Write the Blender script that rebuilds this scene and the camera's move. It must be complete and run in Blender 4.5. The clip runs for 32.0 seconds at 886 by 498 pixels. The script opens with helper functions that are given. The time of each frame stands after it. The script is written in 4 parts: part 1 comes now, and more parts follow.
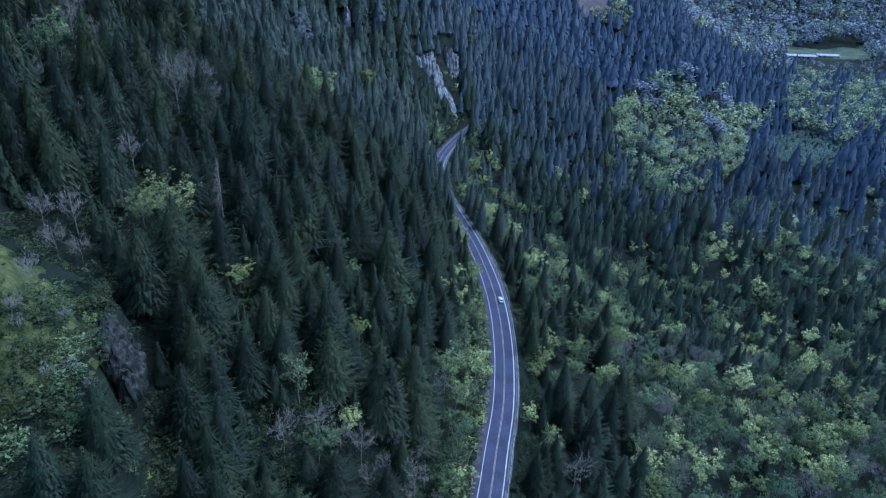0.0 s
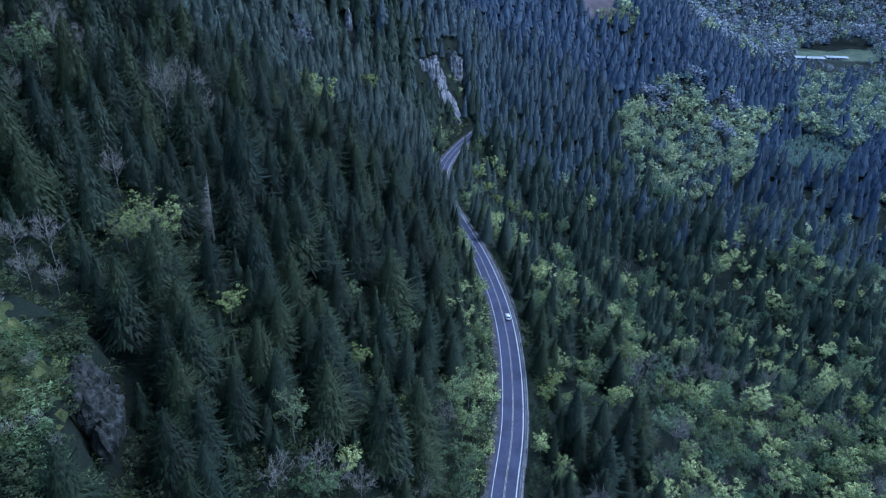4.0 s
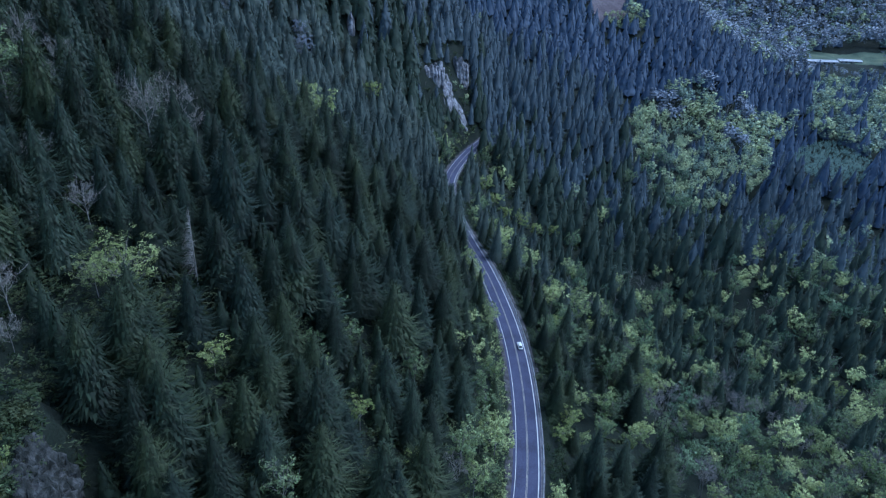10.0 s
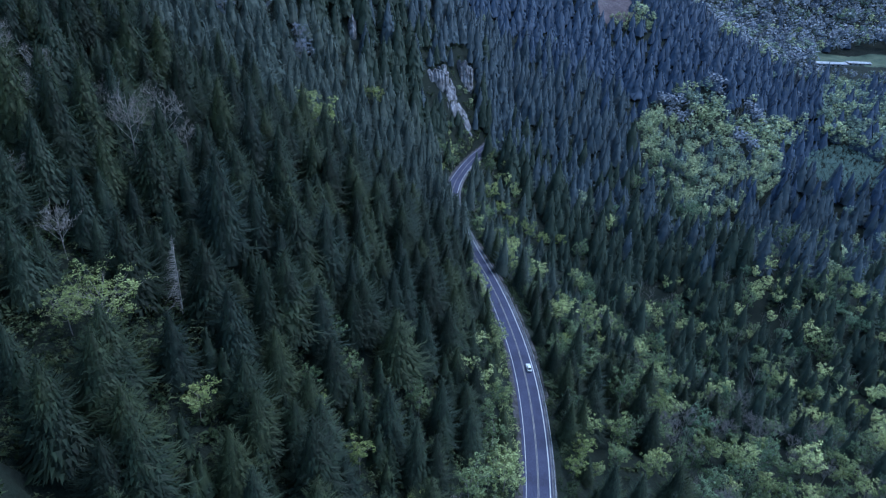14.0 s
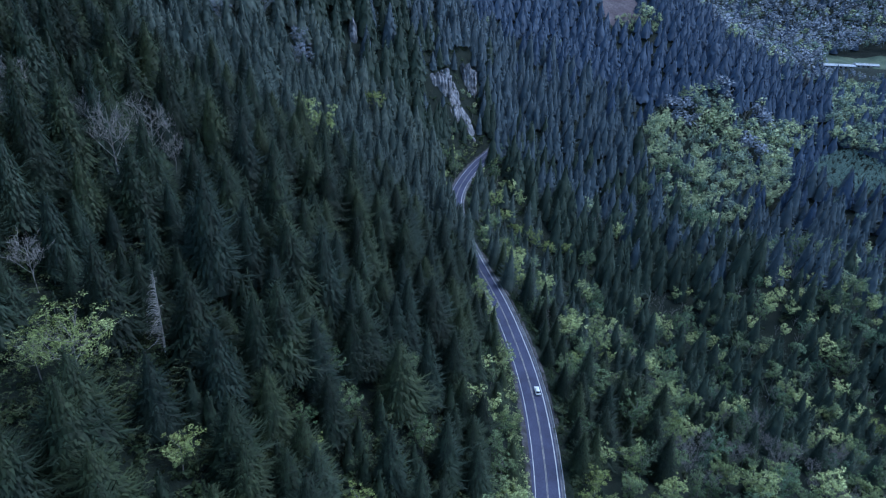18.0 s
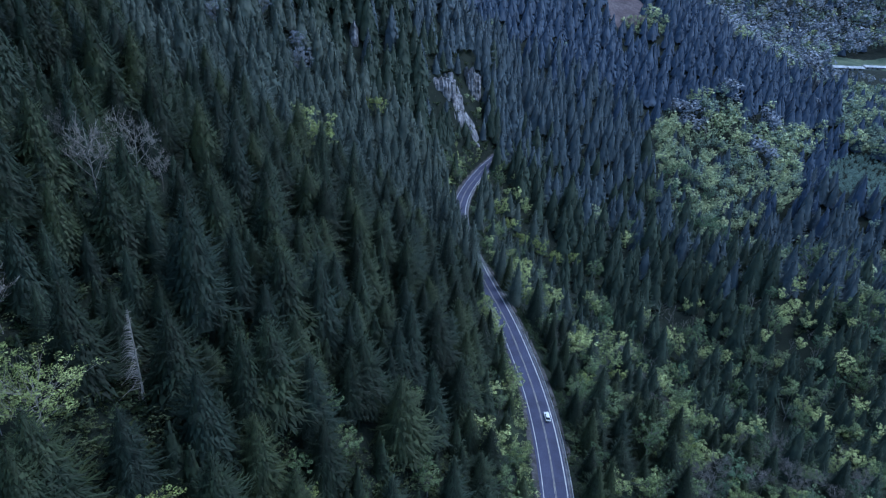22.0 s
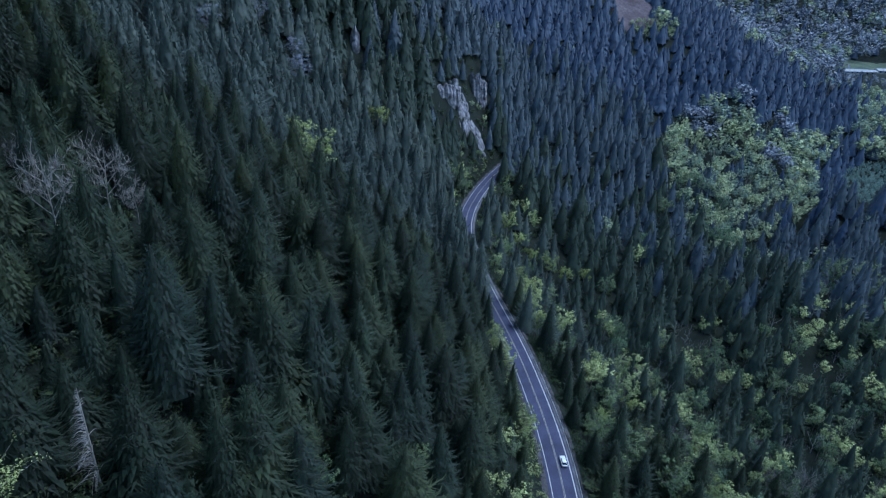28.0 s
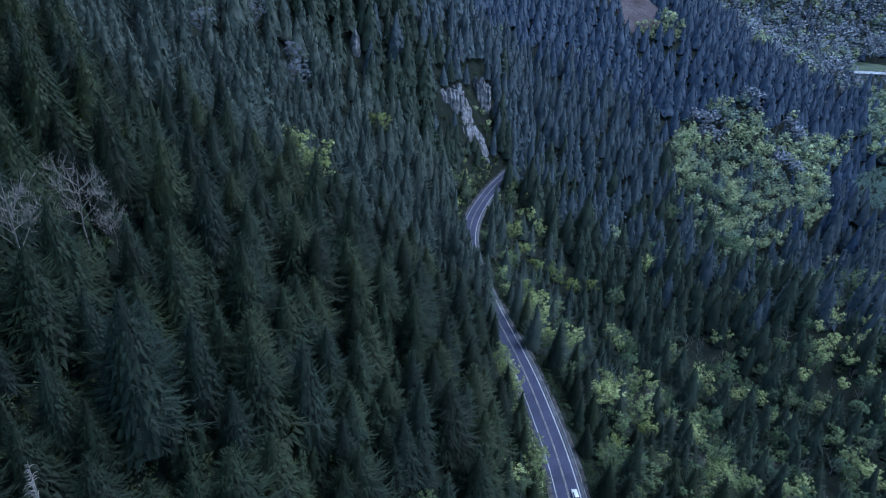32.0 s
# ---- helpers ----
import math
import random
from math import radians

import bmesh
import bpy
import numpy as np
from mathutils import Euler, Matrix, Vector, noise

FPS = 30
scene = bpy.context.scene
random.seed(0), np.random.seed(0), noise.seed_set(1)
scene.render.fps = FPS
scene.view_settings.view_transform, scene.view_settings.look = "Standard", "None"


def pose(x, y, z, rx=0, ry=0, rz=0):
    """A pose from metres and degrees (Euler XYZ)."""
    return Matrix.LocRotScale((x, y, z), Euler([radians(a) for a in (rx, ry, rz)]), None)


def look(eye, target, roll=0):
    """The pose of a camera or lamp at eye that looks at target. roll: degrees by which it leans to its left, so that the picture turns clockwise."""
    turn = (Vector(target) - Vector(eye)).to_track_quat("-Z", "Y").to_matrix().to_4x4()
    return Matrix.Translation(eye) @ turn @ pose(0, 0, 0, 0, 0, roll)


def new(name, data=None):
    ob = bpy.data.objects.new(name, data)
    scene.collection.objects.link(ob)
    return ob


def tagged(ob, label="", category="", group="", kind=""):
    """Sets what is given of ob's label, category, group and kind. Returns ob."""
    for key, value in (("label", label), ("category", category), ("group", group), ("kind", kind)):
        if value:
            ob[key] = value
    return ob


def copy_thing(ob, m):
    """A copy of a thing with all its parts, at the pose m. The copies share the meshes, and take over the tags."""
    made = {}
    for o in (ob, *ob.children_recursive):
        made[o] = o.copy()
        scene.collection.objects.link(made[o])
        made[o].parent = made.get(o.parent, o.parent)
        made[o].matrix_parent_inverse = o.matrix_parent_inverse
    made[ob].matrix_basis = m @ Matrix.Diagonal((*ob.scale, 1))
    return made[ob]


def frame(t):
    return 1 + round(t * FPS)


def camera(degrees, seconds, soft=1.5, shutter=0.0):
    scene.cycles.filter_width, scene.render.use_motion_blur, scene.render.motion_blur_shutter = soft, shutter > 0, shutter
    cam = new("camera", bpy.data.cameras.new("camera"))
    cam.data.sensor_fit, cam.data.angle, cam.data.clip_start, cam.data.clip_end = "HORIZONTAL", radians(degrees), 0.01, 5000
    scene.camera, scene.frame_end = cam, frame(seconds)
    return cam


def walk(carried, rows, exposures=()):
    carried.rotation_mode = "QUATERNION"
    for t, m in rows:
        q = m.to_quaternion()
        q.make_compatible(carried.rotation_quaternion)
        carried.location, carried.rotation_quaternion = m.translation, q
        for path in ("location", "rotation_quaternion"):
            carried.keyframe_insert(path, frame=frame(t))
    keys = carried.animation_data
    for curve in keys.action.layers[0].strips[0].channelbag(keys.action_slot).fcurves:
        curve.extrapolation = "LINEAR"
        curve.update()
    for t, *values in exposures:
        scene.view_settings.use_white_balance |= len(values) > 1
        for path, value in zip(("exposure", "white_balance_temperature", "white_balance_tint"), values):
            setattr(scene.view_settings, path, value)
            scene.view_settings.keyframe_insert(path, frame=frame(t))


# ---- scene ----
cam = camera(68.0, 32.0, soft=1.2)
METRES, EYE, TILT, LEAN, TURN = 100.0, 150.0, -26.9, -3.0, 0.0
ROWS = [
    (0, 0.0000, 0.0000, 0.0000, 0.000, 0.000, -0.000),
    (0.5, -0.0011, 0.0149, 0.0075, 0.036, -0.000, 0.000),
    (1, -0.0028, 0.0304, 0.0152, 0.054, -0.000, -0.010),
    (1.5, -0.0041, 0.0479, 0.0238, 0.081, 0.018, -0.020),
    (2, -0.0054, 0.0630, 0.0316, 0.109, 0.009, -0.040),
    (2.5, -0.0068, 0.0755, 0.0379, 0.127, 0.009, -0.040),
    (3, -0.0081, 0.0905, 0.0455, 0.154, 0.009, -0.060),
    (3.5, -0.0095, 0.1056, 0.0530, 0.172, 0.018, -0.070),
    (5.5, -0.0156, 0.1664, 0.0843, 0.253, 0.018, -0.110),
    (6, -0.0169, 0.1814, 0.0916, 0.280, 0.027, -0.120),
    (6.5, -0.0183, 0.1986, 0.1004, 0.308, 0.036, -0.130),
    (7, -0.0199, 0.2139, 0.1080, 0.335, 0.036, -0.140),
    (7.5, -0.0211, 0.2263, 0.1142, 0.353, 0.054, -0.140),
    (8, -0.0225, 0.2414, 0.1220, 0.389, 0.054, -0.150),
    (8.5, -0.0240, 0.2562, 0.1296, 0.407, 0.054, -0.160),
    (9, -0.0258, 0.2738, 0.1385, 0.434, 0.063, -0.160),
    (9.5, -0.0272, 0.2884, 0.1464, 0.461, 0.063, -0.170),
    (10, -0.0282, 0.3009, 0.1525, 0.479, 0.072, -0.170),
    (10.5, -0.0301, 0.3161, 0.1602, 0.498, 0.063, -0.180),
    (11, -0.0317, 0.3311, 0.1681, 0.516, 0.063, -0.200),
    (11.5, -0.0333, 0.3488, 0.1770, 0.543, 0.063, -0.200),
    (12, -0.0350, 0.3639, 0.1846, 0.561, 0.072, -0.210),
    (12.5, -0.0362, 0.3764, 0.1911, 0.579, 0.072, -0.230),
    (13, -0.0375, 0.3911, 0.1986, 0.597, 0.072, -0.230),
    (13.5, -0.0391, 0.4062, 0.2061, 0.615, 0.072, -0.230),
    (14, -0.0408, 0.4238, 0.2149, 0.651, 0.081, -0.240),
    (14.5, -0.0421, 0.4363, 0.2212, 0.669, 0.081, -0.250),
    (16.5, -0.0493, 0.4985, 0.2546, 0.724, 0.063, -0.300),
    (17, -0.0503, 0.5109, 0.2607, 0.733, 0.072, -0.300),
    (17.5, -0.0520, 0.5261, 0.2684, 0.751, 0.072, -0.300),
    (18, -0.0540, 0.5415, 0.2766, 0.751, 0.054, -0.320),
    (18.5, -0.0552, 0.5563, 0.2839, 0.778, 0.072, -0.320),
    (19, -0.0568, 0.5736, 0.2927, 0.814, 0.072, -0.320),
    (19.5, -0.0579, 0.5860, 0.2991, 0.823, 0.072, -0.330),
    (20, -0.0597, 0.6011, 0.3066, 0.841, 0.072, -0.330),
    (20.5, -0.0610, 0.6159, 0.3142, 0.859, 0.063, -0.330),
    (21, -0.0627, 0.6310, 0.3220, 0.868, 0.063, -0.350),
    (21.5, -0.0642, 0.6484, 0.3303, 0.905, 0.063, -0.340),
    (22, -0.0654, 0.6610, 0.3367, 0.923, 0.063, -0.360),
    (22.5, -0.0670, 0.6760, 0.3440, 0.932, 0.072, -0.350),
    (23, -0.0688, 0.6911, 0.3515, 0.941, 0.072, -0.360),
    (23.5, -0.0703, 0.7060, 0.3589, 0.968, 0.081, -0.370),
    (24, -0.0718, 0.7236, 0.3678, 0.995, 0.081, -0.390),
    (24.5, -0.0733, 0.7359, 0.3740, 1.004, 0.081, -0.390),
    (25, -0.0749, 0.7510, 0.3815, 1.022, 0.081, -0.390),
    (25.5, -0.0766, 0.7659, 0.3891, 1.031, 0.081, -0.400),
    (27.5, -0.0828, 0.8245, 0.4192, 1.095, 0.072, -0.440),
    (28, -0.0845, 0.8397, 0.4265, 1.113, 0.090, -0.450),
    (28.5, -0.0860, 0.8547, 0.4339, 1.122, 0.090, -0.450),
    (29, -0.0879, 0.8722, 0.4428, 1.140, 0.100, -0.460),
    (29.5, -0.0889, 0.8845, 0.4489, 1.158, 0.100, -0.470),
    (30, -0.0908, 0.8998, 0.4565, 1.176, 0.100, -0.480),
    (30.5, -0.0924, 0.9146, 0.4641, 1.185, 0.100, -0.470),
    (31, -0.0940, 0.9298, 0.4715, 1.203, 0.090, -0.470),
    (31.5, -0.0951, 0.9421, 0.4777, 1.212, 0.090, -0.480),
    (32, -0.0969, 0.9597, 0.4864, 1.230, 0.090, -0.490),
]
walk(cam, [(t, pose(0, 0, EYE, TILT, LEAN, TURN) @ pose(METRES * x, METRES * y, METRES * z, 90 + pitch, roll, yaw)) for t, x, y, z, yaw, pitch, roll in ROWS],
     exposures=[(0.0, 0.64, 4870, 6), (14.0, 0.5, 4990, 6), (32.0, 0.4, 5140, 6)])

# ---------------------------------------------------------------- sky and sun
world = bpy.data.worlds.new("evening_sky")
scene.world = world
world.use_nodes = True
sky = world.node_tree.nodes.new("ShaderNodeTexSky")
sky.sky_type, sky.sun_disc = "NISHITA", False
sky.sun_elevation, sky.sun_rotation, sky.air_density, sky.dust_density = radians(63), radians(67), 1.5, 0.6
world.node_tree.nodes["Background"].inputs[1].default_value = 0.135
world.node_tree.links.new(sky.outputs[0], world.node_tree.nodes["Background"].inputs[0])
sun = new("sun", bpy.data.lights.new("sun", "SUN"))
sun.data.energy, sun.data.angle, sun.data.color = 1.95, radians(40), (0.97, 0.965, 0.99)
sun.matrix_world = look((140, 60, 300), (0, 0, 0))

# ---------------------------------------------------------------- materials
def shader(name, rough=0.8, metal=0.0, specular=0.3):
    m = bpy.data.materials.new(name)
    m.use_nodes = True
    p = m.node_tree.nodes["Principled BSDF"]
    p.inputs["Roughness"].default_value, p.inputs["Metallic"].default_value = rough, metal
    p.inputs["Specular IOR Level"].default_value = specular
    return m, m.node_tree, p


def node(tree, kind, **values):
    n = tree.nodes.new("ShaderNode" + kind)
    for key, value in values.items():
        n.inputs[key].default_value = value
    return n


def place_noise(tree, scale, detail=3.0):
    """Noise that is fixed to the world, so that neighbours differ and copies don't repeat."""
    g = node(tree, "NewGeometry")
    n = node(tree, "TexNoise", Scale=scale, Detail=detail)
    tree.links.new(g.outputs["Position"], n.inputs["Vector"])
    return n.outputs["Fac"]


def ramp(tree, fac, stops):
    r = node(tree, "ValToRGB")
    while len(r.color_ramp.elements) < len(stops):
        r.color_ramp.elements.new(0.5)
    for e, (at, colour) in zip(r.color_ramp.elements, stops):
        e.position, e.color = at, (*colour, 1)
    tree.links.new(fac, r.inputs["Fac"])
    return r.outputs["Color"]


def blend(tree, fac, a, b, mode="MIX"):
    n = tree.nodes.new("ShaderNodeMix")
    n.data_type, n.blend_type = "RGBA", mode
    for socket, value in ((n.inputs[0], fac), (n.inputs[6], a), (n.inputs[7], b)):
        if isinstance(value, bpy.types.NodeSocket):
            tree.links.new(value, socket)
        else:
            socket.default_value = value if isinstance(value, float) else (*value, 1)
    return n.outputs[2]


def bump(tree, p, height, strength, distance):
    b = node(tree, "Bump", Strength=strength, Distance=distance)
    tree.links.new(height, b.inputs["Height"])
    tree.links.new(b.outputs["Normal"], p.inputs["Normal"])


def foliage(name, dark, mid, light, thin=0.0, scale=0.11, each=0.35, spread=(.82, 1.2)):
    """Leaves or needles: tone changes from tree to tree and from spray to spray; thin leaves let light through."""
    m, tree, p = shader(name, 0.62, 0, 0.25)
    info, geo = node(tree, "ObjectInfo"), node(tree, "NewGeometry")
    mixed = node(tree, "Math")
    mixed.operation = "MULTIPLY_ADD"
    tree.links.new(info.outputs["Random"], mixed.inputs[0])
    mixed.inputs[1].default_value = each
    tree.links.new(place_noise(tree, scale, 2.0), mixed.inputs[2])
    shifted = node(tree, "Math")
    shifted.operation = "SUBTRACT"
    tree.links.new(mixed.outputs[0], shifted.inputs[0])
    shifted.inputs[1].default_value = each / 2
    tone = ramp(tree, shifted.outputs[0], ((0.25, dark), (0.5, mid), (0.75, light)))
    spray = ramp(tree, geo.outputs["Random Per Island"], ((0, (spread[0],) * 3), (1, (spread[1],) * 3)))
    tone = blend(tree, 1.0, tone, spray, "MULTIPLY")
    tree.links.new(tone, p.inputs["Base Color"])
    if thin:
        glow = node(tree, "BsdfTranslucent")
        tree.links.new(tone, glow.inputs["Color"])
        both = node(tree, "MixShader", Fac=thin)
        out = tree.nodes["Material Output"]
        tree.links.new(p.outputs[0], both.inputs[1])
        tree.links.new(glow.outputs[0], both.inputs[2])
        tree.links.new(both.outputs[0], out.inputs["Surface"])
    return m


def mottled(name, colours, scale, rough=0.85, relief=0.4, deep=0.1, metal=0.0, fine=6.0, specular=0.3):
    m, tree, p = shader(name, rough, metal, specular)
    big = place_noise(tree, scale, 4.0)
    small = place_noise(tree, scale * fine, 5.0)
    tone = ramp(tree, big, [(0.3 + 0.4 * i / (len(colours) - 1), c) for i, c in enumerate(colours)])
    grain = ramp(tree, small, ((0.25, (.6, .6, .6)), (0.75, (1.3, 1.3, 1.3))))
    tree.links.new(blend(tree, 1.0, tone, grain, "MULTIPLY"), p.inputs["Base Color"])
    if relief:
        bump(tree, p, small, relief, deep)
    return m


FIR = foliage("fir_needles", (.0165, .0255, .0145), (.0225, .0355, .0192), (.045, .06, .0275), thin=.25, each=.7, spread=(.65, 1.5))
SPRUCE = foliage("spruce_needles", (.0165, .0275, .0185), (.0225, .037, .0245), (.04, .057, .035), thin=.25, each=.7, spread=(.65, 1.5))
DEEP_FIR = foliage("valley_fir_needles", (.033, .05, .035), (.047, .068, .047), (.068, .09, .058), thin=.2, spread=(.9, 1.12))
# needles of the far firs; their blue stands in for haze over distance
HAZE_BLUE_FIR = foliage("far_haze_fir_needles", (.037, .057, .094), (.044, .068, .111), (.057, .084, .131), spread=(.95, 1.05), each=.15)
# slope firs farther off: needle colour paled and greyed as the first haze step
HAZE_SLOPE_FIR = foliage("light_haze_fir_needles", (.041, .057, .05), (.066, .087, .074), (.105, .127, .105), thin=.2, spread=(.84, 1.2), each=.2)
# firs at middle distance, with a weaker blue painted in for haze
HAZE_MID_FIR = foliage("mid_haze_fir_needles", (.036, .052, .062), (.049, .069, .083), (.07, .095, .111), spread=(.93, 1.08), each=.2)
# far copy of the maple leaves, with a pale haze tint in the colour
HAZE_MAPLE = foliage("hazed_spring_leaves", (.19, .24, .155), (.35, .415, .235), (.58, .62, .34), 0.3, 0.14, 0.0, (.4, 1.6))
# far copy of the alder leaves, paled and blued for haze
HAZE_ALDER = foliage("hazed_grey_green_leaves", (.11, .165, .135), (.205, .275, .21), (.35, .41, .295), 0.3, 0.14, 0.0, (.4, 1.6))
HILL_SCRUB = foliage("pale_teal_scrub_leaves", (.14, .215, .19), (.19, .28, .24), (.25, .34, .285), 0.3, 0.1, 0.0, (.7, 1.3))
MAPLE = foliage("yellow_green_leaves", (.13, .17, .065), (.26, .31, .13), (.43, .48, .21), 0.3, 0.09, 0.5, (.35, 1.75))
SPRING = foliage("fresh_yellow_leaves", (.17, .21, .065), (.27, .32, .11), (.42, .47, .2), 0.35, 0.09, 0.4, (.35, 1.65))
ALDER = foliage("grey_green_leaves", (.06, .094, .044), (.115, .162, .075), (.205, .262, .125), 0.3, 0.08, 0.5, (.45, 1.6))
WILLOW = foliage("blue_green_leaves", (.054, .098, .056), (.098, .158, .088), (.175, .235, .13), 0.3, 0.08, 0.4, (.4, 1.7))
# pale grey twigs, with the blue of distance haze mixed into their colour
HAZE_TWIGS = foliage("hazed_bare_twigs", (.15, .172, .21), (.2, .228, .275), (.27, .3, .35), 0.0, 0.08, 0.3)
SHRUB = foliage("scrub_leaves", (.018, .034, .013), (.036, .055, .022), (.075, .09, .04), 0.2, 0.3, 0.3)
BARK = mottled("fir_bark", ((.05, .042, .036), (.1, .085, .072)), 1.5, 0.9, 0.6, 0.05)
PALE_BARK = mottled("pale_grey_bark", ((.18, .165, .155), (.36, .335, .305)), 1.2, 0.85, 0.4, 0.03)
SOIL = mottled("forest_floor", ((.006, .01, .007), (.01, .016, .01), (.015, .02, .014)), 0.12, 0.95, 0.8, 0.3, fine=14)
MEADOW = mottled("meadow_grass", ((.06, .085, .055), (.085, .115, .075), (.12, .145, .09)), 0.05, 0.95, 0.6, 0.3, fine=16)
ROCK = mottled("basalt", ((.035, .035, .038), (.085, .083, .088), (.17, .165, .172)), 0.6, 0.85, 0.9, 0.25, fine=6)
DARK_ROCK = mottled("dark_mossy_basalt", ((.012, .014, .012), (.03, .032, .029), (.09, .089, .09)), 0.7, 0.9, 0.9, 0.25, fine=6)
PALE_ROCK = mottled("weathered_basalt", ((.075, .072, .08), (.21, .205, .225), (.42, .41, .44)), 0.4, 0.85, 0.9, 0.4, fine=6)
MOSS = mottled("moss", ((.028, .037, .012), (.07, .083, .026), (.15, .155, .058)), 0.35, 0.95, 0.9, 0.25, fine=8)
EARTH = mottled("bare_earth", ((.075, .058, .062), (.11, .088, .096), (.15, .125, .13)), 0.05, 0.95, 0.6, 0.5, fine=8)
VERGE = mottled("gravel_verge", ((.035, .033, .035), (.07, .066, .07), (.11, .104, .108)), 0.5, 0.95, 0.6, 0.05, fine=9)
ASPHALT = mottled("asphalt", ((.038, .04, .074), (.05, .053, .098), (.064, .067, .118)), 0.16, 0.75, 0.25, 0.01, fine=20)
SHOULDER = mottled("pale_shoulder", ((.09, .088, .1), (.14, .138, .155), (.2, .195, .21)), 0.35, 0.85, 0.3, 0.02, fine=9)
WHITE_LINE = mottled("worn_white_road_paint", ((.38, .38, .37), (.62, .62, .6)), 0.6, 0.7, 0.1, 0.01)
YELLOW_LINE = mottled("worn_yellow_road_paint", ((.22, .21, .2), (.38, .36, .3)), 0.6, 0.7, 0.1, 0.01)
STEEL = mottled("galvanised_steel", ((.52, .53, .56), (.68, .69, .72)), 0.9, 0.45, 0.1, 0.01, 0.5)
TIMBER = mottled("weathered_timber", ((.1, .085, .07), (.2, .17, .14)), 1.2, 0.85, 0.5, 0.02)
CAR_PAINT = mottled("white_car_paint", ((.78, .78, .79), (.82, .82, .82)), 1.0, 0.25, 0, specular=0.5)
CAR_GLASS, _, _p = shader("dark_car_glass", 0.08, 0, 0.6)
_p.inputs["Base Color"].default_value = (.012, .014, .018, 1)
TYRE = mottled("tyre_rubber", ((.02, .02, .02), (.035, .035, .035)), 6, 0.9, 0.2, 0.01)
LAMP_RED, _, _p = shader("red_lens", 0.2)
_p.inputs["Base Color"].default_value = (.35, .02, .02, 1)
LAMP_CLEAR, _, _p = shader("clear_lens", 0.1)
_p.inputs["Base Color"].default_value = (.7, .72, .75, 1)
ROOF_METAL = mottled("pale_metal_roof", ((.55, .57, .62), (.75, .77, .8)), 0.3, 0.5, 0.15, 0.02)
SIDING = mottled("grey_siding", ((.2, .2, .21), (.3, .3, .31)), 0.4, 0.8, 0.3, 0.02)

# ---------------------------------------------------------------- the lie of the land
def ease(a, b, v):
    """0 below a, 1 above b, smooth between."""
    u = np.clip((np.asarray(v, float) - a) / (b - a), 0, 1)
    return u * u * (3 - 2 * u)


def lattice(ix, iy, seed):
    """A fixed random number in 0..1 for each whole-numbered place."""
    v = np.sin(ix * 127.1 + iy * 311.7 + seed * 74.7) * 43758.5453
    return v - np.floor(v)


def ripple(x, y, size, seed=0):
    """Smooth value noise in -1..1 with cells of that many metres."""
    u, v = np.asarray(x, float) / size, np.asarray(y, float) / size
    iu, iv = np.floor(u), np.floor(v)
    fu, fv = u - iu, v - iv
    fu, fv = fu * fu * (3 - 2 * fu), fv * fv * (3 - 2 * fv)
    low = lattice(iu, iv, seed) * (1 - fu) + lattice(iu + 1, iv, seed) * fu
    high = lattice(iu, iv + 1, seed) * (1 - fu) + lattice(iu + 1, iv + 1, seed) * fu
    return 2 * (low * (1 - fv) + high * fv) - 1


ROAD_Y = np.array([-80, 40, 100, 138, 157, 174, 197, 219, 241, 263, 290, 315, 340, 375, 405, 430, 455, 482, 510, 538, 560, 585, 620, 700.0])
ROAD_X = np.array([-22.3, -0.2, 12.8, 21.8, 24.8, 28.4, 30.8, 31.8, 31.6, 29.9, 26.0, 21.5, 15.9, 9.0, 5.0, 4.5, 7.3, 13.5, 22.7, 34.7, 45.2, 57.2, 72.2, 108.2])
ROAD_Z = ((-80, 1), (150, 1), (250, 1.2), (300, 1), (400, -3.6), (480, -6), (580, -5), (700, -5))


def smooth_table(y, ys, vs):
    """Values between stations, without corners at the stations."""
    y = np.asarray(y, float)
    return sum(np.interp(y + o, ys, vs) * w for o, w in ((-9, .2), (-4, .2), (0, .2), (4, .2), (9, .2)))


def road_x(y):
    return smooth_table(y, ROAD_Y, ROAD_X)


def road_z(y):
    return smooth_table(y, *zip(*ROAD_Z))


STATIONS = (-200, 100, 250, 350, 430, 480, 520, 600, 700, 850, 1100)
UPHILL = (.91, .91, .95, .84, .98, 1.15, 1.5, 1.4, .85, .6, .5)
FALL = (1.1, 1.1, 1.15, 1.1, .9, .6, .6, .3, .4, .4, .4)
FLOOR = (-42, -44, -52, -82, -94, -90, -78, -50, -38, -20, -14)


# swells and hollows of the valley: place and height
SWELLS = ((238, 432, 36.2), (215, 365, 7.2), (143, 350, -2.4), (151, 310, -1.3), (116, 433, 1.0), (100, 462, 1.0), (67, 432, -2.9), (220, 544, -25.6),
          (176, 574, 2.1), (248, 632, -17.2), (343, 714, -22.9), (274, 696, -4.6), (173, 628, 5.0), (196, 778, -23.3), (89, 693, 15.2), (240, 876, -15.1),
          (521, 990, 5.8), (432, 856, -3.7), (90, 551, -6.5), (276, 754, 20.2), (101, 714, -10.2), (198, 278, -9.9), (155, 253, 9.7))


def swells(x, y):
    return sum(h * np.exp(-((x - u) ** 2 + (y - v) ** 2) / 6050) for u, v, h in SWELLS)


